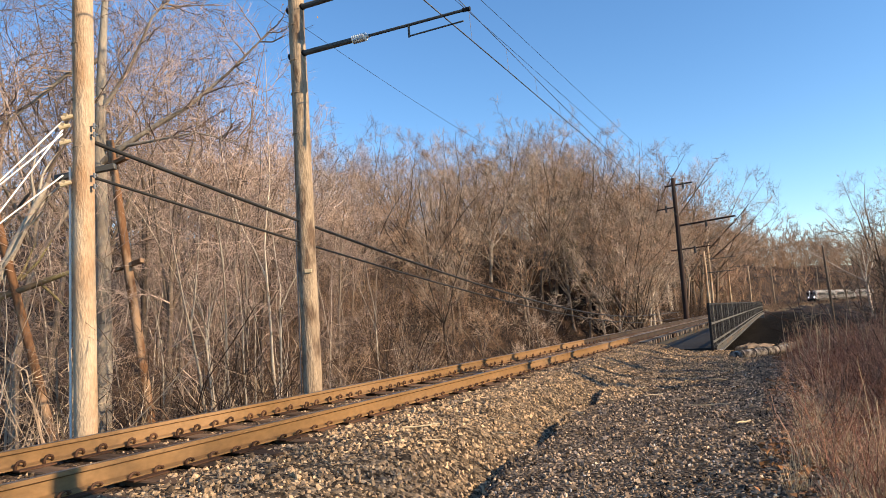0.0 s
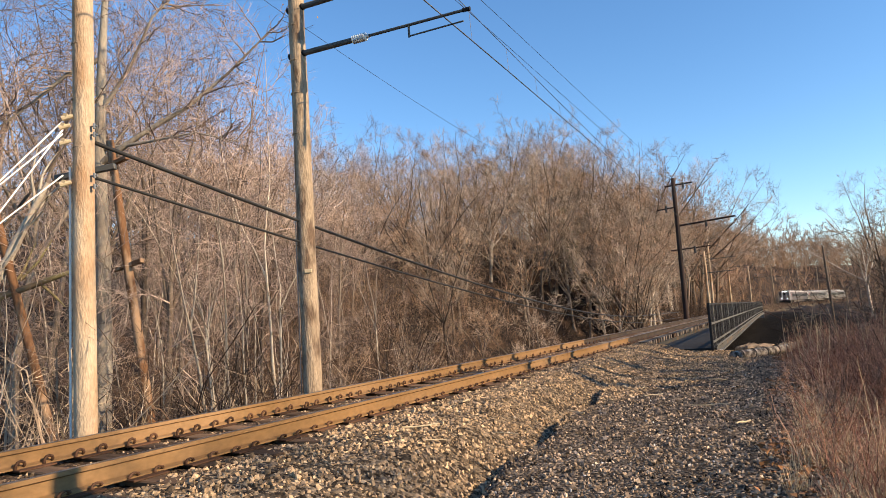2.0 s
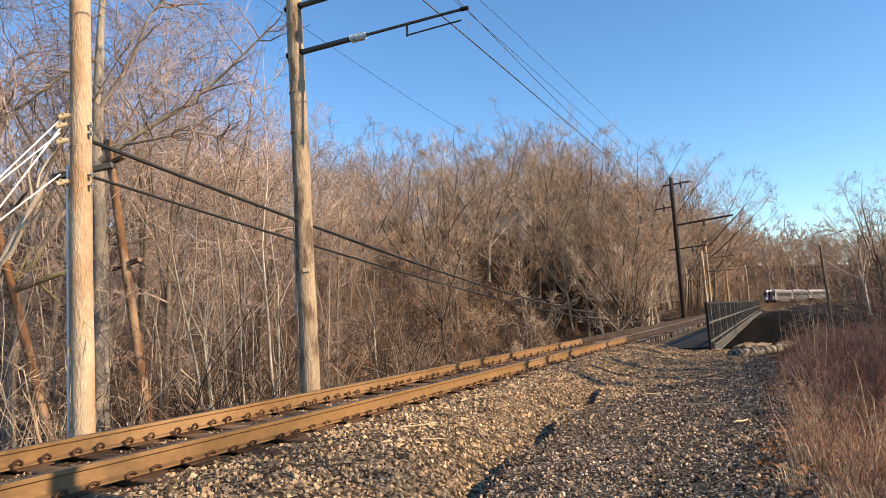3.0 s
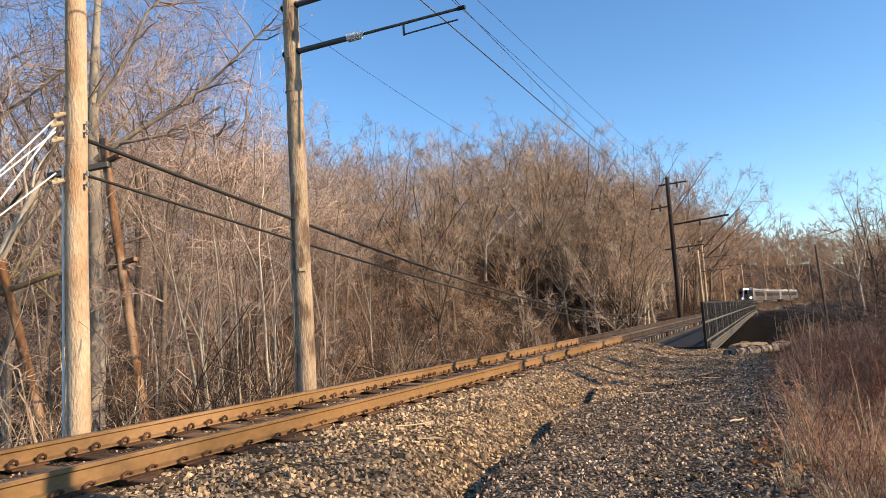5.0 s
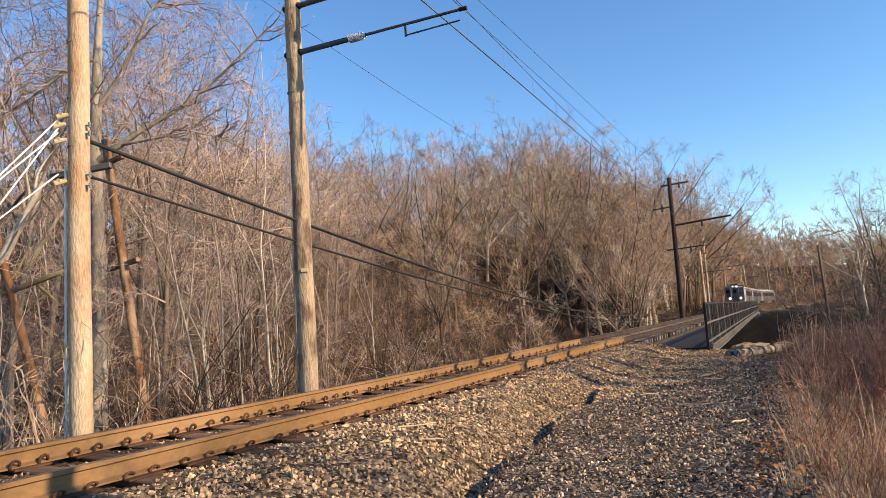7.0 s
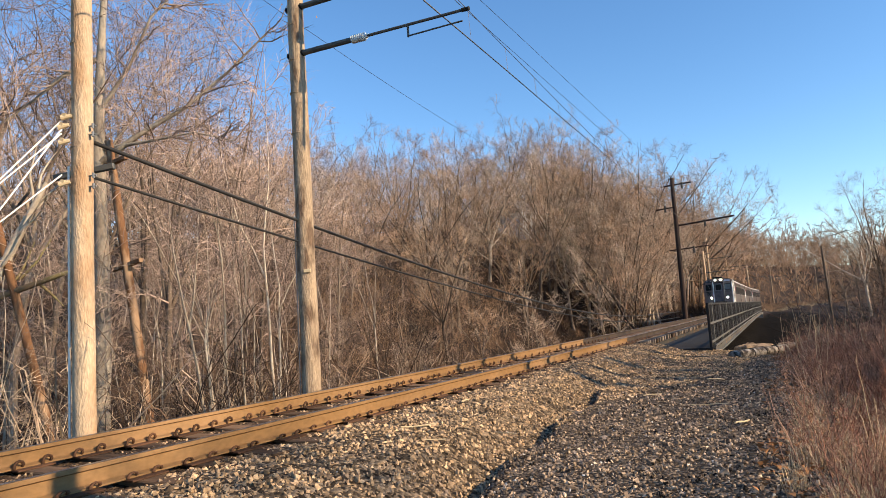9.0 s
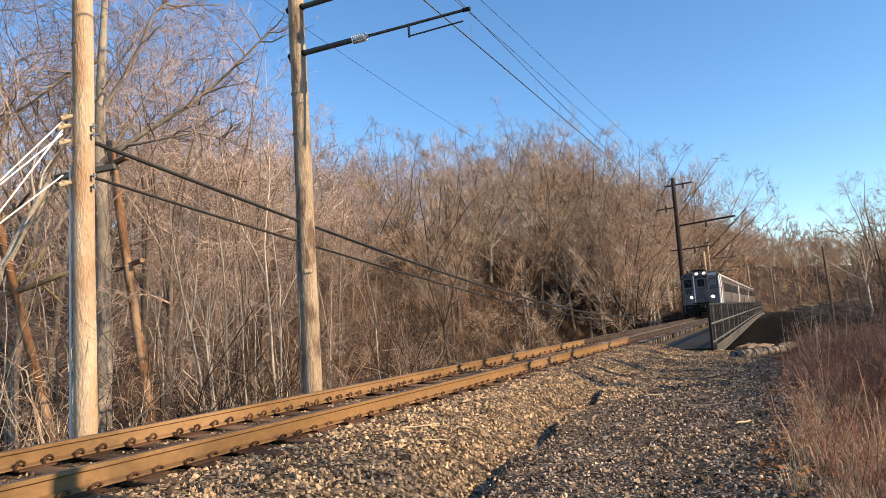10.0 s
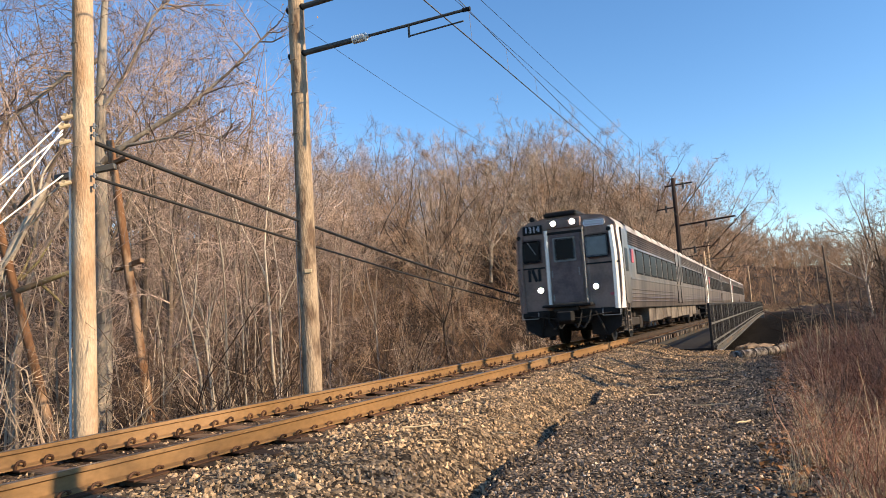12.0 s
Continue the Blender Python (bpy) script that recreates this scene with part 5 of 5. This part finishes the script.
def build_brush():
    rng = random.Random(31)
    near_kinds = [shrub(400 + i, 9, 2.6, .011, 8) for i in range(6)]
    spots = []
    while len(spots) < 330:
        s, lat = rng.uniform(-24, 60), -3.6 - 18 * rng.random() ** 1.1
        q = on_line(s, lat)
        if q.y > 5:
            spots.append((q.x, q.y, rng.uniform(.5, 1.25)))
    # near-black colour stands for the shade deep in the undergrowth
    scatter("undergrowth", near_kinds, spots, M["brush"], "tangled brown undergrowth below the track, inner shade put into its colour", "undergrowth", 41)
    pale_kinds = [shrub(430 + i, 6, 3.0, .012, 8, .3) for i in range(5)]
    spots = []
    while len(spots) < 150:
        s, lat = rng.uniform(-24, 40), -3.8 - 9 * rng.random() ** 1.2
        q = on_line(s, lat)
        if q.y > 5:
            spots.append((q.x, q.y, rng.uniform(.5, 1.15)))
    # the same growth with sunlight put into its colour
    scatter("pale_undergrowth", pale_kinds, spots, M["brush_lit"], "pale tangle of twigs below the track, sunlight put into its colour", "undergrowth", 40)
    far_kinds = [shrub(450 + i, 11, 4.8, .018, 8) for i in range(5)]
    spots = []
    while len(spots) < 640:
        x_px, d = rng.uniform(-100, 1330), rng.uniform(42, 120)
        x, y = place(x_px, d)
        s, lat = line_coords(np.array([x]), np.array([y]))
        if lat[0] < -9:
            spots.append((x, y, rng.uniform(.6, 1.3)))
    scatter("hill_thicket", far_kinds, spots, M["brush"], "brown thicket on the wooded slope, darkened for the shade inside", "thicket", 42)
    slope_kinds = [shrub(465 + i, 8, 5.6, .0125, 10, .3) for i in range(6)]
    spots = []
    while len(spots) < 330:
        x_px, d = rng.uniform(430, 1200), rng.uniform(36, 84)
        x, y = place(x_px, d)
        s, lat = line_coords(np.array([x]), np.array([y]))
        if lat[0] < -6:
            spots.append((x, y, rng.uniform(.6, 1.25)))
    # lit tone of the brush, sunlight painted in
    scatter("slope_thicket", slope_kinds, spots, M["brush_hill_lit"], "tangle of bare stems on the lower slope, coloured as sunlit", "thicket", 39)
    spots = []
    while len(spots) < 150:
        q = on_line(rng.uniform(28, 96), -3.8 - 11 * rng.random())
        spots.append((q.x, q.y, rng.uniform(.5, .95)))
    # dark tone of the brush, for shade at the foot of the woods
    scatter("bridge_thicket", far_kinds, spots, M["brush"], "brown thicket behind the bridge, darkened for shade", "thicket", 38)
    # unseen thickets on the sun's side of the brook, added to shade its cut
    spots = []
    while len(spots) < 130:
        y = rng.uniform(24, 66)
        spots.append((y * rng.uniform(.80, 1.15) + 1.0, y, rng.uniform(.7, 1.3)))
    scatter("brook_thicket", far_kinds, spots, M["brush"], "unseen dense bare thicket added to shade the brook", "thicket", 48)
    coarse = [shrub(480 + i, 9, 6.0, .042, 6) for i in range(4)]
    spots = []
    while len(spots) < 620:
        s, lat = rng.uniform(84, 360), -6 - 85 * rng.random() ** 1.3
        q = on_line(s, lat)
        spots.append((q.x, q.y, rng.uniform(.6, 1.3) * (1.6 if lat < -28 else 1)))
    while len(spots) < 900:
        x, y = place(rng.uniform(380, 1300), rng.uniform(85, 175))
        s, lat = line_coords(np.array([x]), np.array([y]))
        if lat[0] < -24:
            spots.append((x, y, rng.uniform(.9, 1.6)))
    scatter("curve_thicket", coarse, spots, M["brush_hill_lit"], "brown thicket behind the far curve", "thicket", 49)
    # right-hand bank by the path
    kinds = [shrub(500 + i, 16, 1.5, .006, 7, .15) for i in range(6)]
    spots = []
    while len(spots) < 760:
        s, lat = rng.uniform(-15, 6.5), 6.0 + 7.3 * rng.random() ** 1.5
        q = on_line(s, lat)
        if q.y > 4.2 and q.x / q.y > 0.5:
            spots.append((q.x, q.y, rng.uniform(.45, 1.0) * (0.62 + .14 * min(lat - 6, 4)) * (.38 if s < -9.5 and lat < 7.6 else .7 if s < -9 else 1)))
    scatter("reddish_brush", kinds, spots, M["red_brush"], "reddish-brown dry brush beside the path", "brush", 43)
    spots = []
    while len(spots) < 420:
        s, lat = rng.uniform(-14.5, 5), 5.55 + 2.2 * rng.random()
        q = on_line(s, lat)
        spots.append((q.x, q.y, rng.uniform(.2, .5) + .12 * max(0, lat - 6)))
    scatter("low_brush", kinds, spots, M["red_brush"], "low reddish-brown brush along the path's edge", "brush", 53)
    spots = []
    while len(spots) < 260:
        s, lat = rng.uniform(86, 300), rng.uniform(2.3, 5.5)
        q = on_line(s, lat)
        spots.append((q.x, q.y, rng.uniform(.5, .85)))
    scatter("embankment_weeds", [shrub(540 + i, 12, 1.6, .02, 5, .15) for i in range(3)], spots, M["brush_hill_lit"], "low brown weeds along the far embankment", "weeds", 54)
    spots = []
    while len(spots) < 110:
        s, lat = rng.uniform(95, 230), rng.uniform(3.0, 6.5)
        q = on_line(s, lat)
        spots.append((q.x, q.y, rng.uniform(.3, .6)))
    scatter("embankment_grass", [shrub(545 + i, 14, 1.3, .022, 3, .2) for i in range(2)], spots, M["straw"], "sunlit straw grass along the far embankment", "grass", 55)
    spots = [(*place(rng.uniform(1524, 1640), rng.uniform(20, 30)), rng.uniform(.6, 1.0)) for _ in range(34)]
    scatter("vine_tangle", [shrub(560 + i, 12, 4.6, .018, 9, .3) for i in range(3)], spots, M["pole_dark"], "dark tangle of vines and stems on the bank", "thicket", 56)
    litter = Wood()
    g = random.Random(6)
    for i in range(40):
        p = Vector((g.uniform(-.35, .35), g.uniform(-.35, .35), g.uniform(.05, .09)))
        o = aside(g, Vector((0, 0, 1)), g.uniform(1.0, 1.6)) * g.uniform(.03, .07)
        litter.sliver(p, p + o, g.uniform(.025, .05), aside(g, o.normalized(), math.pi / 2))
    spots = []
    while len(spots) < 330:
        s, lat = rng.uniform(-15, 3), 5.4 + 2.4 * rng.random()
        q = on_line(s, lat)
        spots.append((q.x, q.y, rng.uniform(.7, 1.1)))
    scatter("leaf_litter", [arrays(litter)], spots, M["dead_leaf"], "curled brown dead leaves along the path's edge", "leaf litter", 57)
    # thicket beyond the view, added to throw shade on the path
    spots = []
    while len(spots) < 120:
        q = on_line(rng.uniform(-8.5, 1.5), rng.uniform(8.7, 11))
        spots.append((q.x, q.y, rng.uniform(.45, .7)))
    scatter("bank_thicket", far_kinds, spots, M["brush"], "unseen bare thicket added on the sunward bank to shade the path", "thicket", 58)
    stalks = []
    for i in range(3):
        w = Wood()
        r = random.Random(520 + i)
        for k in range(5):
            b = wander(r, Vector((r.uniform(-.3, .3), r.uniform(-.3, .3), 0)), Vector((r.uniform(-.25, .25), r.uniform(-.25, .25), 1)), r.uniform(.8, 1.7), 4, .1, 0)
            w.limb(b, [.007, .006, .005, .004, .002], 3)
            for _ in range(4):
                q, dd = along(b, r.uniform(.5, 1))
                e = q + aside(r, dd, .7) * r.uniform(.08, .3)
                w.sliver(q, e, .006, aside(r, dd, math.pi / 2))
        stalks.append(arrays(w))
    spots = []
    while len(spots) < 36:
        s, lat = rng.uniform(-13, 6), 5.7 + 4.5 * rng.random()
        q = on_line(s, lat)
        spots.append((q.x, q.y, rng.uniform(.5, 1.0)))
    scatter("pale_stalks", stalks, spots, M["straw"], "pale dry weed stalks standing in the brush", "weeds", 45)
    # unseen taller hedge of this brush sunward, added for shade; the brook's banks
    spots = []
    while len(spots) < 60:
        y = rng.uniform(15, 42)
        x = y * rng.uniform(.78, 1.0) + rng.uniform(2.5, 5)
        spots.append((x, y, rng.uniform(1.0, 1.7)))
    scatter("tall_brush", kinds, spots, M["red_brush"], "unseen tall reddish-brown brush added for its shade", "brush", 46)
    spots = []
    while len(spots) < 160:
        s, lat = rng.uniform(9, 76), rng.uniform(19, 36)
        q = on_line(s, lat)
        spots.append((q.x, q.y, rng.uniform(1.1, 2.0)))
    scatter("bank_scrub", kinds, spots, M["brush"], "low brown scrub on the brook's banks", "brush", 47)
    grass = Wood()
    g = random.Random(5)
    for i in range(26):
        a = g.uniform(0, 2 * math.pi)
        p = Vector((g.uniform(-.12, .12), g.uniform(-.12, .12), 0))
        mid = p + Vector((math.cos(a) * .08, math.sin(a) * .08, g.uniform(.1, .3)))
        e = mid + Vector((math.cos(a) * g.uniform(.05, .25), math.sin(a) * g.uniform(.05, .25), g.uniform(-.1, .15)))
        o = Vector((-math.sin(a), math.cos(a), 0))
        grass.v += [p - o * .004, p + o * .004, mid + o * .003, mid - o * .003]
        grass.f.append(tuple(range(len(grass.v) - 4, len(grass.v))))
        grass.sliver(mid, e, .006, o)
    spots = []
    while len(spots) < 520:
        s, lat = (rng.uniform(-15, 4), 5.8 + 3.5 * rng.random()) if len(spots) < 260 else (rng.uniform(-15, -9), 5.45 + 2.4 * rng.random())
        q = on_line(s, lat)
        if q.y > 4:
            spots.append((q.x, q.y, rng.uniform(.35, .8)))
    scatter("dry_grass", [arrays(grass)], spots, M["straw"], "straw-coloured dry grass tufts", "grass", 44)


build_brush()


def build_far_woods():
    kinds = [tuple(arrays(w) for w in tree_meshes(600 + i, 19, .25, .14, 4, 4, 5, 4, 0, .065, open_=.72, reach=.24, low=3)[:2]) for i in range(5)]
    both = [(np.concatenate([t[0], c[0]]), np.concatenate([t[1], c[1] + len(t[0])])) for t, c in kinds]
    rng = random.Random(51)
    spots = []
    while len(spots) < 250:
        x_px, d = rng.uniform(1150, 1720), rng.uniform(130, 420)
        x, y = place(x_px, d)
        s, lat = line_coords(np.array([x]), np.array([y]))
        if (lat[0] < -9 or lat[0] > 22 and x_px > 1470) and s[0] > 60:
            spots.append((x, y, rng.uniform(.8, 1.15)))
    scatter("far_woods", both, spots, M["twig_far"], "far bare brown woods along the valley", "woods", 52)


build_far_woods()


def build_right_trees():
    """The bare trees on the camera's side of the line, whose branches shade the path."""
    dark = [tree_thing("bank_tree", "dark bare tree on the bank beside the path", "tree", "trees on the bank",
                       tree_meshes(700 + i, 9, .15, .3, 3, 5, 6, 5, 2, .012, open_=.6, reach=.3), M["bark"], M["bark"]) for i in range(3)]
    spots = [(22.5, 33.5, .62), (26, 40, .8), (30, 43, .85), (36, 52, 1.0)]
    # beyond the picture's edge, towards the sun
    spots += [(23.5, 29.5, .9), (27.5, 32.5, 1.0), (31.5, 37, 1.1), (22.8, 26, .8), (21, 11, .8), (27, 17.5, .95), (26, 22, 1.1), (23, 6, 1.2), (31, 27, 1.2), (37, 33, 1.3), (43, 39, 1.3), (49, 45, 1.4), (32, 25, 1.5), (40, 33, 1.5), (56, 52, 1.5), (52, 44, 1.6), (15, -4, 1.1), (67, 60, 1.6)]
    put_trees(dark, spots, 6, (.95, 1.05), 5)
    # straight-stemmed trees in a row on the bank, whose shadows cross the rails
    tall = [tree_thing("bank_tree", "straight-stemmed bare tree on the bank", "tree", "trees on the bank",
                       tree_meshes(720 + i, 14, .15 + .03 * i, .56, 3, 4, 5, 4, 0, .012, open_=.5, reach=.22, lean=.02), M["bark"], M["twig"]) for i in range(2)]
    row = []
    for s, away, k in ((-6.0, 11, .9), (-2.6, 13, 1.0), (-15.7, 8.0, .9), (-16.9, 10, .9), (.6, 14, 1.05), (-4.4, 14, 1.0)):
        q = on_line(s, .75) + SUN_WAY * away
        row.append((q.x, q.y, k))
    put_trees(tall, row, 16, (.98, 1.02), .8)


build_right_trees()


def build_house():
    """A white house glimpsed through the trees on the hill."""
    x, y = place(966, 106)
    z = seated(x, y)
    house = tagged(empty("house", pose(x, y, z, 0, 0, 38)), "white clapboard house half hidden by hill trees", "house")
    bm = box(bmesh.new(), -4.5, 3.2, 0, 7, -1.5, 4.2, .03)
    part("wall", bm, M["house_white"], house)
    bm = bmesh.new()
    a = [bm.verts.new(q) for q in ((-4.9, -.4, 4.1), (3.6, -.4, 4.1), (3.6, 3.5, 6.6), (-4.9, 3.5, 6.6), (-4.9, 7.4, 4.1), (3.6, 7.4, 4.1))]
    for f in ((0, 1, 2, 3), (3, 2, 5, 4), (0, 3, 4), (1, 5, 2), (0, 4, 5, 1)):
        bm.faces.new([a[i] for i in f])
    part("roof", bm, M["house_roof"], house, "dark shingled roof")
    for wx in (-3.2, -.8, 1.6):
        for wz in (.8, 2.9):
            w = part("window", box(bmesh.new(), wx - .5, wx + .5, -.06, .05, wz - .1, wz + 1.1, .02), M["house_white"], house)
            part("pane", box(bmesh.new(), wx - .4, wx + .4, -.07, .0, wz, wz + 1.0), M["window_dark"], w)


build_house()


def build_old_poles():
    """Two old leaning rust-brown poles among the saplings, and a broken pale trunk."""
    for base, top, r, arm in (((-7.0, 16, -1.2), (-8.05, 16, 5.9), .12, 4.1), ((-9.05, 16, -1.5), (-11.2, 16, 5.6), .115, 0)):
        z = seated(base[0], base[1])
        pole = tagged(empty("old_pole", Matrix.Translation((base[0], base[1], z))), "leaning rust-brown old pole among the saplings", "pole")
        a = Vector((0, 0, -.3))
        b = Vector(top) - Vector((base[0], base[1], z))
        part("shaft", pole_mesh(bmesh.new(), a, b, r, r * .8, 10, 8, seed=3), M["rust_pole"], pole, smooth=True)
        if arm:
            for u, half in ((.62, .5), (.93, .5)):
                c = a.lerp(b, u)
                part("cross_arm", box(bmesh.new(), -half, half, -.06, .06, -.05, .05, .01, Matrix.Translation(c) @ pose(0, 0, 0, 0, -9, -25)), M["rust_pole"], pole)
    w = Wood()
    rng = random.Random(77)
    z = seated(-12.6, 16)
    pts = [Vector(q) for q in ((0, 0, -.4), (.55, 0, 3.2), (1.35, 0, 5.6), (2.25, 0, 7.3), (3.0, 0, 8.7))]
    w.limb(pts, [.2, .17, .14, .11, .05], 8)
    for k in range(6):
        p, d = along(pts, rng.uniform(.55, 1))
        w.limb(wander(rng, p, aside(rng, d, .6), 1.6, 4, .15, .1), [.05, .04, .03, .02, .008], 4)
    ob = new("broken_trunk", mesh_of("broken_trunk", w.v, w.f, M["bark_birch"], True))
    ob.matrix_basis = Matrix.Translation((-12.6, 16, z))
    tagged(ob, "pale broken trunk leaning towards the track", "tree")


build_old_poles()


def build_mossy_limb():
    """A fallen limb, yellow-green with moss, caught level among the stems beside the pole, with a dark fork at its foot."""
    x, y = -10.9, 16.0
    z = seated(x, y)
    w = Wood()
    pts = [Vector(q) for q in ((0, 0, -.3), (.05, 0, 2.08 - z), (.16, 0, 2.22 - z), (.9, -.03, 2.42 - z), (1.7, -.05, 2.66 - z), (2.05, -.05, 2.72 - z))]
    w.limb(pts, [.10, .09, .085, .075, .06, .045], 7)
    for p, q in (((.3, 0, 2.25 - z), (.95, .1, 3.5 - z)), ((.6, .05, 2.6 - z), (1.35, .1, 3.55 - z)), ((1.1, 0, 2.5 - z), (1.6, .2, 1.9 - z))):
        w.limb([Vector(p), Vector(p).lerp(Vector(q), .5) + Vector((.06, 0, -.04)), Vector(q)], [.045, .03, .012], 5)
    ob = new("mossy_limb", mesh_of("mossy_limb", w.v, w.f, M["moss_bark"], True))
    ob.matrix_basis = Matrix.Translation((x, y, z))
    tagged(ob, "moss-stained broken limb caught among the stems", "branch")


build_mossy_limb()


def build_limb_tree():
    """The tree behind the first pole: a long limb sweeps out over the saplings, another hangs the other way."""
    rng = random.Random(64)
    x, y = -9.35, 18.0
    z = seated(x, y)
    tree = tagged(empty("limb_tree", Matrix.Translation((x, y, z))), "bare tree with a long sweeping limb and clinging brown leaves", "tree")
    trunk, crown, leaf = Wood(), Wood(), Wood()
    trunk.limb([Vector(q) for q in ((0, 0, -.4), (.08, 0, 3.2 - z), (-.05, .1, 6.1 - z), (.05, .1, 9 - z), (.2, .3, 13 - z))], [.24, .19, .17, .12, .04], 8)
    limbs = ([(0, .05, 5.9), (1.2, -.1, 6.6), (2.5, 0, 7.35), (3.6, .15, 8.3), (4.9, .1, 9.5)], [(-.02, .05, 8.9), (-.9, 0, 8.5), (-1.9, .1, 7.8), (-3.0, -.1, 6.9)], [(0, .1, 7.4), (1.0, -.3, 8.4), (1.7, -.4, 9.8), (2.8, -.3, 11)], [(0, .1, 6.3), (1.4, -.2, 6.35), (2.8, -.3, 6.5), (3.9, -.2, 6.2)])
    for n, pts in enumerate(limbs):
        pts = [Vector((q[0], q[1], q[2] - z)) for q in pts]
        r = (.095, .08, .065, .06)[n]
        trunk.limb(pts, [r * (1 - .8 * i / (len(pts) - 1)) for i in range(len(pts))], 6)
        for i in range(16):
            p, d = along(pts, .2 + .8 * rng.random())
            b1 = wander(rng, p, aside(rng, d, rng.uniform(.5, 1.2)), rng.uniform(.7, 2.0), 4, .24, .05)
            crown.limb(b1, [.026, .02, .015, .01, .005], 4)
            for k in range(7):
                p2, d2 = along(b1, rng.uniform(.2, 1))
                b2 = wander(rng, p2, aside(rng, d2, rng.uniform(.4, 1.1)), rng.uniform(.3, .9), 3, .28, .02)
                crown.limb(b2, [.009, .008, .006, .003], 3)
                for q in range(4):
                    p3, d3 = along(b2, rng.uniform(.2, 1))
                    e = p3 + aside(rng, d3, rng.uniform(.4, 1.0)) * rng.uniform(.12, .4)
                    crown.sliver(p3, e, .008, aside(rng, (e - p3).normalized(), math.pi / 2))
                    if rng.random() < .22:
                        o = aside(rng, d3, 1.4) * .06
                        leaf.sliver(e, e + o, .05, aside(rng, o.normalized(), math.pi / 2))
    for name, k, mat in (("trunk", trunk, "bark_birch"), ("crown", crown, "twig"), ("dead_leaves", leaf, "dead_leaf")):
        ob = new(name, mesh_of(name, k.v, k.f, M[mat], name == "trunk"))
        ob.parent = tree


build_limb_tree()


def build_evergreen():
    """A small dark evergreen on the hill."""
    rng = random.Random(90)
    x, y = place(1014, 96)
    tree = tagged(empty("evergreen_tree", Matrix.Translation((x, y, seated(x, y)))), "small dark green cedar among the bare trees", "tree")
    w, lf = Wood(), Wood()
    pts = wander(rng, Vector((0, 0, -.3)), Vector((0, 0, 1)), 12.5, 6, .03, .02)
    w.limb(pts, [.16 - .023 * q for q in range(7)], 6)
    for i in range(90):
        u = .35 + .65 * rng.random()
        p, d = along(pts, u)
        ln = (1.12 - u) * 3.0 * rng.uniform(.5, 1.1)
        b = wander(rng, p, aside(rng, d, rng.uniform(1.0, 1.5)), ln, 3, .1, -.03)
        w.limb(b, [.03, .02, .012, .006], 3)
        for k in range(26):
            q, d2 = along(b, rng.uniform(.15, 1))
            e = q + aside(rng, d2, rng.uniform(.4, 1.2)) * rng.uniform(.15, .45)
            lf.sliver(q, e, .09, aside(rng, (e - q).normalized(), math.pi / 2))
    for name, k, mat in (("trunk", w, "bark"), ("crown", lf, "evergreen")):
        ob = new(name, mesh_of(name, k.v, k.f, M[mat]))
        ob.parent = tree


build_evergreen()


def build_brookside():
    """Pale rubble and a rolled length of wire-bound matting at the edge of the brook's cut."""
    a, b = Vector((7.7, 18.3, 0)), Vector((12.2, 21.4, 0))
    for q in (a, b):
        q.z = -.5
    d = (b - a).normalized()
    roll = tagged(empty("matting_roll"), "pale weathered roll of wire-bound matting at the bank's edge", "roll")
    bm = pole_mesh(bmesh.new(), a, b, .13, .12, 10, 10, seed=6)
    bmesh.ops.create_cone(bm, cap_ends=True, segments=10, radius1=.125, radius2=.125, depth=.02, matrix=Matrix.Translation(a) @ d.to_track_quat("Z", "Y").to_matrix().to_4x4())
    part("roll", bm, M["matting"], roll, smooth=True)
    for k in range(9):
        c = a.lerp(b, (k + .5) / 9)
        part("wire_loop", rod(bmesh.new(), c - d * .02, c + d * .02, .14, .14, 12), M["under_grey"], roll)
    rng = random.Random(15)
    for k in range(6):
        q = Vector((9.6 + rng.uniform(0, 1.2), 20.6 + rng.uniform(0, 1.3), 0))
        z = max(seated(q.x, q.y), -.75)
        bm = box(bmesh.new(), -.3, .3, -.22, .22, seated(q.x, q.y) - z - .2, .25, .06, Matrix.Translation((q.x, q.y, z + .05)) @ pose(0, 0, 0, rng.uniform(-15, 15), rng.uniform(-15, 15), rng.uniform(0, 180)))
        ob = part("rubble_block", bm, M["stone"])
        tagged(ob, "pale rough stone block by the bridge end", "stone", "rubble by the bridge")


build_brookside()


# ---- what moves ----
def run(t):
    """Where the train's front stands at t seconds, along the line."""
    u = 12.0 - t
    return 20.0024 * u - 0.0434 * u * u


def motions():
    for k, (car, wheels) in enumerate(CARS):
        rows = []
        for i in range(25):
            t = i * 0.5
            s = run(t) + k * (CAR + .75)
            a, b = on_line(s + 3.1), on_line(s + CAR - 3.1)
            d = b - a
            rz = math.degrees(math.atan2(d.y, d.x)) - 90
            rx = math.degrees(math.atan2(d.z, math.hypot(d.x, d.y)))
            front = a - d.normalized() * 3.1
            rows.append((t, pose(front.x, front.y, front.z, rx, 0, rz)))
        walk(car, rows)
        for w in wheels:
            base = w.location.copy()
            walk(w, [(i / FPS, pose(base.x, base.y, base.z, math.degrees(-(run(0) - run(i / FPS)) / .462) % 360, 0, 0)) for i in range(12 * FPS + 1)])


motions()
